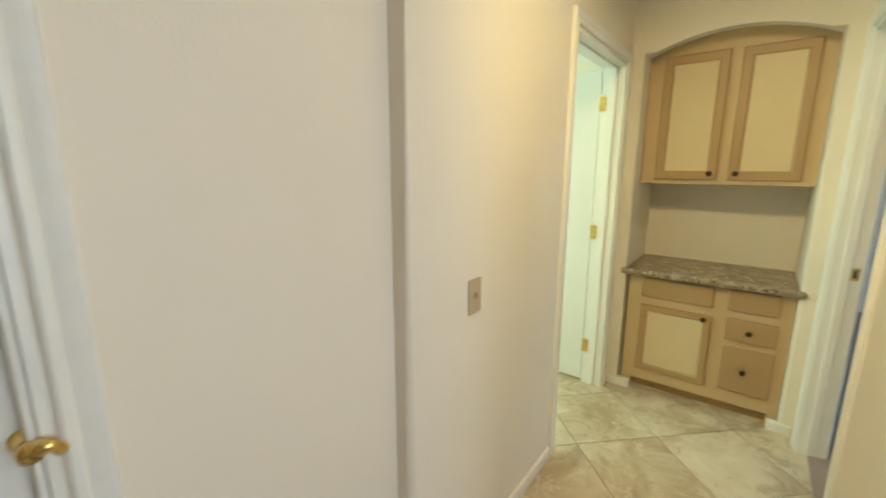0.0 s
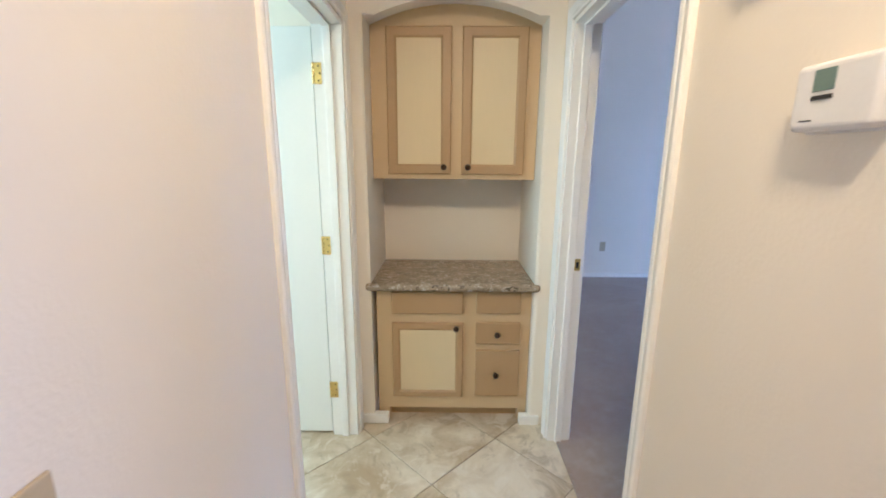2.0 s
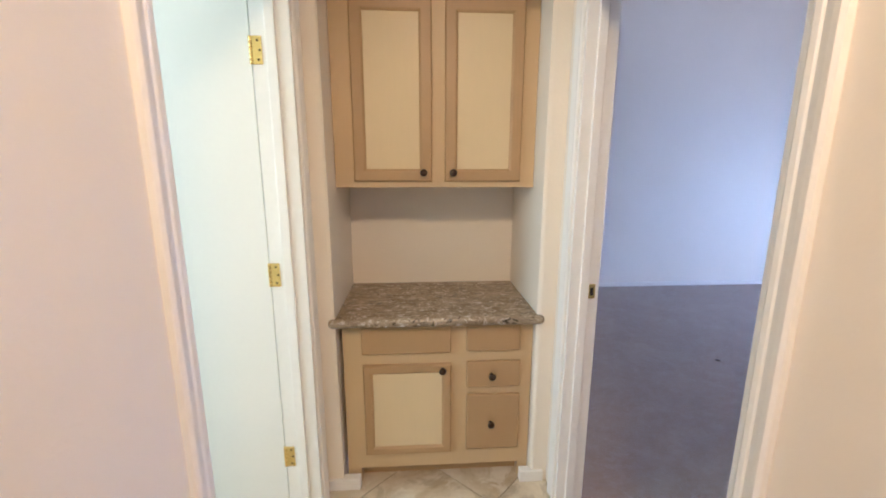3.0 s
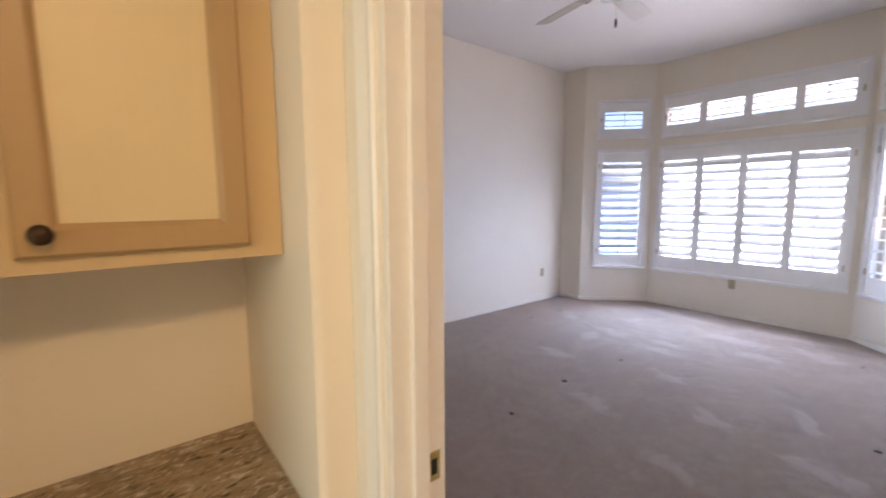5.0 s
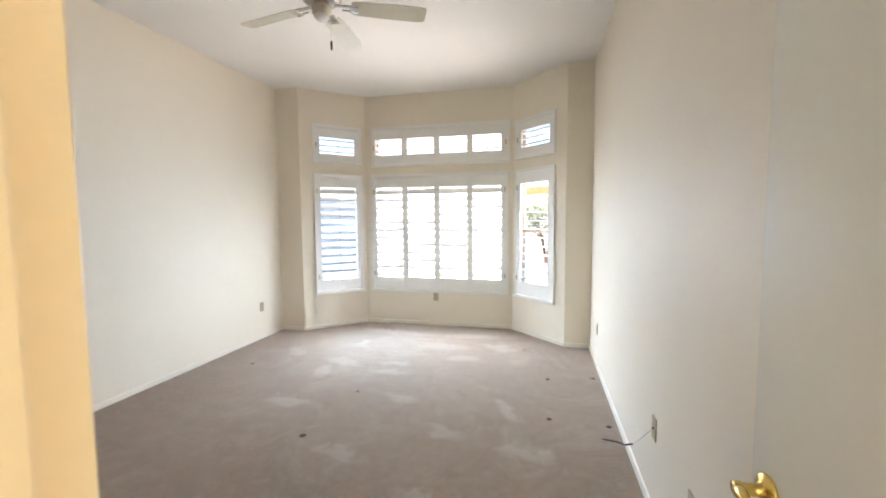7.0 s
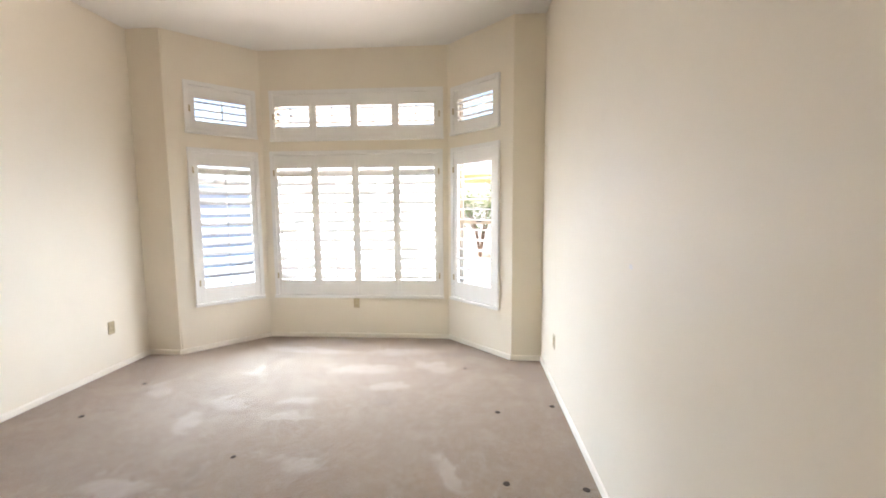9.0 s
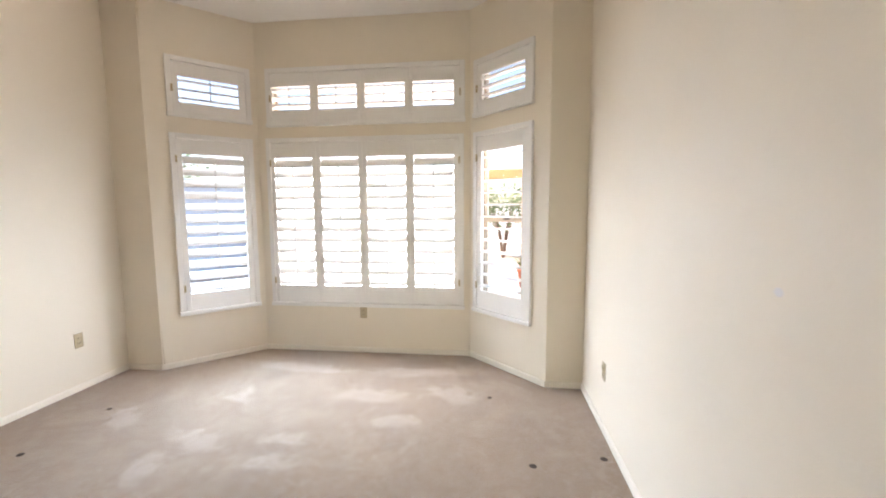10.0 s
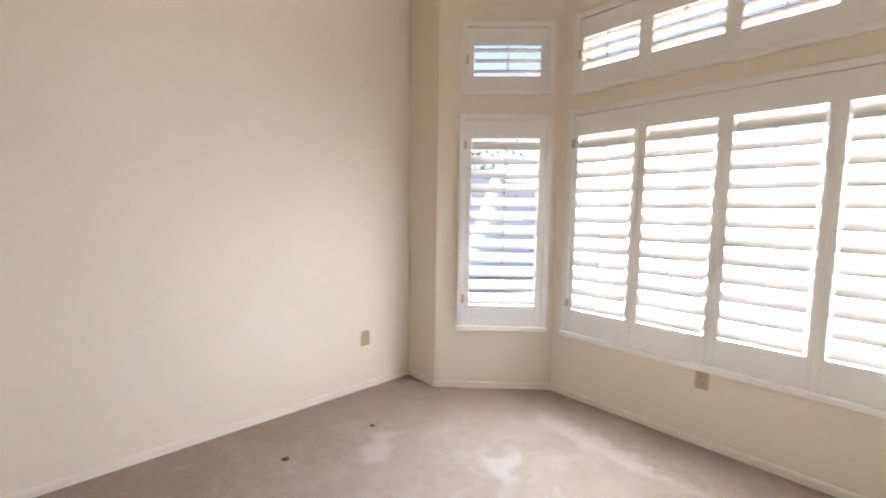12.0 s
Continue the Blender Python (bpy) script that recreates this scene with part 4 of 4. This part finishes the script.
# ---- ceiling fan ----
def ceiling_fan():
    f = thing("ceiling_fan", Matrix.Translation((2.74, 3.91, 0)), "white five-blade ceiling fan with pewter motor, off", "ceiling fan")
    part("canopy", turn_bm([(0, BH), (0.07, BH), (0.072, BH - 0.02), (0.055, BH - 0.05), (0.02, BH - 0.062), (0, BH - 0.062)], 28), M_FANMETAL, f, smooth=True)
    part("downrod", turn_bm([(0, BH - 0.06), (0.013, BH - 0.06), (0.013, 2.985), (0, 2.985)], 14), M_FANMETAL, f, smooth=True)
    part("motor", turn_bm([(0, 2.99), (0.05, 2.99), (0.10, 2.975), (0.125, 2.95), (0.128, 2.92), (0.12, 2.895), (0.085, 2.875), (0, 2.872)], 32), M_FANMETAL, f, smooth=True)
    part("switch_housing", turn_bm([(0, 2.872), (0.055, 2.872), (0.062, 2.85), (0.060, 2.815), (0.045, 2.80), (0, 2.80)], 28), M_FAN, f, smooth=True)
    part("end_cap", turn_bm([(0, 2.80), (0.046, 2.80), (0.048, 2.79), (0.036, 2.776), (0.015, 2.77), (0, 2.769)], 28), M_OPAL, f, "glossy white cap", True)
    part("pull_chain", tube_bm([(0.045, -0.035, 2.81), (0.048, -0.038, 2.74), (0.048, -0.038, 2.66)], 0.0012, 6), M_BRASS, f)
    part("pull_fob", turn_bm([(0, 2.60), (0.006, 2.602), (0.008, 2.63), (0.006, 2.655), (0, 2.66)], 12, Matrix.Translation((0.048, -0.038, 0))), M_BRONZE, f, "dark wooden pull fob", True)
    for k in range(10):
        hole = box_bm(0.112, 0.126, -0.011, 0.011, 2.906, 2.940, 0.004, 2)
        hole.transform(Matrix.Rotation(radians(36 * k), 4, "Z"))
        part("vent_hole", hole, M_DARK, f)
    for k in range(5):
        rot = Matrix.Rotation(radians(-65 + 72 * k), 4, "Z")
        bm = bmesh.new()
        outline = [(0.19, 0.052), (0.22, 0.062), (0.45, 0.069), (0.635, 0.070), (0.672, 0.062), (0.682, 0.045)]
        pts = outline + [(x, -y) for x, y in reversed(outline)]
        for z in (0, 0.006):
            bm.faces.new([bm.verts.new((x, y, z)) for x, y in pts])
        bm.verts.ensure_lookup_table()
        n = len(pts)
        for i in range(n):
            bm.faces.new([bm.verts[i], bm.verts[(i + 1) % n], bm.verts[n + (i + 1) % n], bm.verts[n + i]])
        bm.transform(rot @ Matrix.Translation((0, 0, 2.862)) @ Matrix.Rotation(radians(-13), 4, "X"))
        bl = part("blade", bm, M_FAN, f)
        br = bmesh.new()
        add_box(br, 0.085, 0.20, -0.014, 0.014, 2.868, 2.876, 0.003)
        add_box(br, 0.18, 0.235, -0.042, 0.042, 2.852, 2.859, 0.003)
        for s in (-1, 1):
            add_box(br, 0.13, 0.20, s * 0.030 - 0.007, s * 0.030 + 0.007, 2.858, 2.866, 0.002)
        br.transform(rot)
        part("blade_bracket", br, M_FANMETAL, bl, "ornate pewter bracket")


ceiling_fan()


# ---- marks in the carpet ----
def carpet_dent(x, y, r):
    """A small crushed ring left by a furniture foot."""
    bm = turn_bm([(0, 0.0072), (r * 0.45, 0.0072), (r * 0.7, 0.0085), (r, 0.0064), (r * 1.02, 0.004)], 14)
    for v in bm.verts:
        v.co.x *= 1.0 + 0.25 * noise.noise(Vector((v.co.x * 40, v.co.y * 40, x)))
    ob = new("furniture_dent", mesh_from(bm, "furniture_dent", M_DENT))
    ob.location = (x, y, 0)
    tagged(ob, "dark dent left in carpet by a furniture foot", "carpet mark", "dents in the carpet", "structure")


M_DENT = plain("crushed_pile", (0.085, 0.062, 0.050), 1.0, vary=0.3, big=30, fine=300, bump=0.5)
for x, y, r in ((3.395, 4.031, .022), (2.645, 4.09, .03), (4.014, 2.435, .028), (4.81, 2.676, .022), (4.12, 2.03, .028), (3.244, 2.439, .026), (3.22, 2.03, .026), (1.95, 4.016, .024), (4.35, 5.375, .024), (3.80, 5.39, .028)):
    carpet_dent(x, y, r * 0.75)


# ---- outside ----
slab("ground", [(-400, -400), (400, -400), (400, 400), (-400, 400)], -0.3, -0.12, M_GRAVEL, "pale desert gravel ground", "ground")
slab("patio", [(5.3, -1.5), (13.0, -1.5), (13.0, 4.0), (5.9, 4.0), (5.9, 2.7), (5.3, 2.1)], -0.12, -0.06, M_CONCRETE, "sunlit concrete patio slab", "patio")


def column(x, y, w, h):
    c = thing("patio_column", Matrix.Translation((x, y, -0.06)), "orange stucco patio column", "column", "patio columns")
    part("shaft", box_bm(-w / 2, w / 2, -w / 2, w / 2, 0.12, h, 0.02, 3), M_STUCCO, c)
    part("base", box_bm(-w / 2 - 0.04, w / 2 + 0.04, -w / 2 - 0.04, w / 2 + 0.04, 0, 0.12, 0.01), M_STUCCO, c)


column(8.32, 1.80, 0.44, 2.85)
column(12.0, 1.84, 0.20, 2.17)
bm = box_bm(-0.12, 0.12, -4.0, 0.9, 0, 0.22, 0.01)
beam = new("patio_beam", mesh_from(bm, "patio_beam", M_BEAM))
beam.location = (12.0, 2.2, 2.11)
tagged(beam, "ochre painted timber patio beam", "beam")


def garden_wall(p0, p1, h, mat, label):
    bm = box_bm(0, span(p0, p1), 0, 0.15, -0.12, h, 0.01)
    ob = new("garden_wall", mesh_from(bm, "garden_wall", mat))
    ob.matrix_world = along(p0, p1)
    tagged(ob, label, "garden wall")


garden_wall((5.3, 9.4), (17, 9.4), 2.1, M_BLOCK_SHADED, "block garden wall with blue-grey shade put into its colour")
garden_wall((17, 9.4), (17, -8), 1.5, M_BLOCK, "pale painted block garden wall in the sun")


def shrub(x, y, r, h, n, mat, seed, name="shrub", trunk=0.4):
    """Branching shrub or small tree: tapered stems with a ragged crown of separate leaves."""
    rng = random.Random(seed)
    t = thing(name, Matrix.Translation((x, y, -0.12)), "leafy green garden " + name, name)
    tb = bmesh.new()
    tips = []
    for k in range(6):
        a = k * 1.05 + rng.random()
        end = Vector((math.cos(a) * r * 0.6, math.sin(a) * r * 0.6, h * rng.uniform(0.65, 0.95)))
        mid = Vector((end.x * 0.25, end.y * 0.25, h * trunk))
        b2 = tube_bm([(0, 0, 0), tuple(mid), tuple(end)], 0.02, 6, [0.05, 0.03, 0.008])
        me = bpy.data.meshes.new("stem")
        b2.to_mesh(me)
        b2.free()
        tb.from_mesh(me)
        bpy.data.meshes.remove(me)
        tips += [end, mid.lerp(end, 0.6)]
    part("trunk", tb, M_BARK, t)
    lb = bmesh.new()
    for i in range(n):
        c = rng.choice(tips)
        p = c + Vector((rng.gauss(0, r * 0.28), rng.gauss(0, r * 0.28), rng.gauss(0, h * 0.13)))
        p.z = max(0.1, p.z)
        s = rng.uniform(0.035, 0.075)
        q = Euler((rng.uniform(-1, 1), rng.uniform(-1, 1), rng.uniform(0, 6.3))).to_matrix()
        lb.faces.new([lb.verts.new(p + q @ Vector(v)) for v in ((-s, 0, 0), (0, -s * 0.45, 0.006), (s, 0, 0), (0, s * 0.45, 0.006))])
    part("crown", lb, mat, t)


shrub(8.6, 10.6, 1.5, 4.0, 2200, M_LEAFB, 4, "tree", 0.6)
shrub(11.5, 11.0, 1.5, 3.6, 1800, M_LEAF, 3, "tree", 0.6)
shrub(14.6, 2.3, 1.0, 2.1, 1400, M_LEAF, 6)
shrub(15.2, 0.4, 1.1, 2.6, 1400, M_LEAFB, 7, "tree", 0.5)


def potted_plant(x, y):
    """Terracotta pot with a rim, soil and a tuft of upright leaves."""
    t = thing("potted_plant", Matrix.Translation((x, y, -0.06)), "terracotta pot with a small plant on the patio", "potted plant")
    part("pot", turn_bm([(0, 0), (0.11, 0), (0.15, 0.30), (0.17, 0.30), (0.175, 0.40), (0.15, 0.40), (0.145, 0.36), (0, 0.36)], 24), M_TERRA, t, smooth=True)
    part("soil", turn_bm([(0, 0.361), (0.143, 0.361), (0.14, 0.372), (0, 0.38)], 20), M_BARK, t)
    rng = random.Random(11)
    lb = bmesh.new()
    for k in range(90):
        a, tilt, ln = rng.uniform(0, 6.3), rng.uniform(0.1, 0.9), rng.uniform(0.14, 0.34)
        q = Euler((0, tilt, a)).to_matrix()
        base = Vector((rng.uniform(-0.07, 0.07), rng.uniform(-0.07, 0.07), 0.37))
        lb.faces.new([lb.verts.new(base + q @ Vector(v)) for v in ((0, 0, 0), (0.004, -0.016, ln * 0.5), (0.03, 0, ln), (0.004, 0.016, ln * 0.5))])
    part("leaves", lb, M_LEAF, t)


potted_plant(9.5, 2.03)


# ---- hall floor tiles ----
def clip(poly, x0, x1, y0, y1):
    for ax, lim, sgn in ((0, x0, 1), (0, x1, -1), (1, y0, 1), (1, y1, -1)):
        out = []
        for i in range(len(poly)):
            a, b = poly[i], poly[(i + 1) % len(poly)]
            ia, ib = sgn * (a[ax] - lim) >= 0, sgn * (b[ax] - lim) >= 0
            if ia:
                out.append(a)
            if ia != ib:
                f = (lim - a[ax]) / (b[ax] - a[ax])
                out.append((a[0] + f * (b[0] - a[0]), a[1] + f * (b[1] - a[1])))
        poly = out
        if len(poly) < 3:
            return []
    return poly


def hall_floor():
    fl = slab("floor_hall", [(-3.0, -1.7), (0.372, -1.7), (0.372, 3.1), (-3.0, 3.1)], -0.05, -0.004, M_GROUT, "beige travertine-look tile floor laid diagonally", "floor")
    ox, oy, a, h = -0.260, 2.520, 0.318, 0.318 - 0.0032
    for i in range(-16, 16):
        for j in range(-16, 16):
            cx, cy = ox + (i - j) * a, oy + (i + j + 1) * a
            if not (-3.4 < cx < 0.8 and -2.1 < cy < 3.5):
                continue
            for x0, x1, y0, y1 in ((-0.9, 0.371, -1.7, 3.06), (-3.0, -0.9, 1.0, 3.2)):
                poly = clip([(cx - h, cy), (cx, cy - h), (cx + h, cy), (cx, cy + h)], x0, x1, y0, y1)
                if not poly:
                    continue
                bm = bmesh.new()
                mx, my = sum(p[0] for p in poly) / len(poly), sum(p[1] for p in poly) / len(poly)
                lo = [bm.verts.new((x, y, -0.006)) for x, y in poly]
                up = [bm.verts.new((x, y, -0.0015)) for x, y in poly]
                top = [bm.verts.new((x + (mx - x) * 0.006, y + (my - y) * 0.006, 0.0)) for x, y in poly]
                n = len(poly)
                for r0, r1 in ((lo, up), (up, top)):
                    for k in range(n):
                        bm.faces.new([r0[k], r0[(k + 1) % n], r1[(k + 1) % n], r1[k]])
                bm.faces.new(top)
                t = new("tile", mesh_from(bm, "tile", M_TILE))
                t.parent = fl
                t.location.z = random.uniform(-0.0006, 0.0006)


hall_floor()


# a spackled nail hole on the bedroom's south wall
bm = turn_bm([(0, 0), (0.012, 0), (0.010, 0.0012), (0, 0.0016)], 12, Matrix.Translation((2.943, BY0, 1.211)) @ Matrix.Rotation(radians(-90), 4, "X"))
for v in bm.verts:
    v.co.x = 2.943 + (v.co.x - 2.943) * 1.5
tagged(new("wall_patch", mesh_from(bm, "wall_patch", M_WHITEPL)), "small white spackled nail hole on wall", "wall mark", kind="structure")
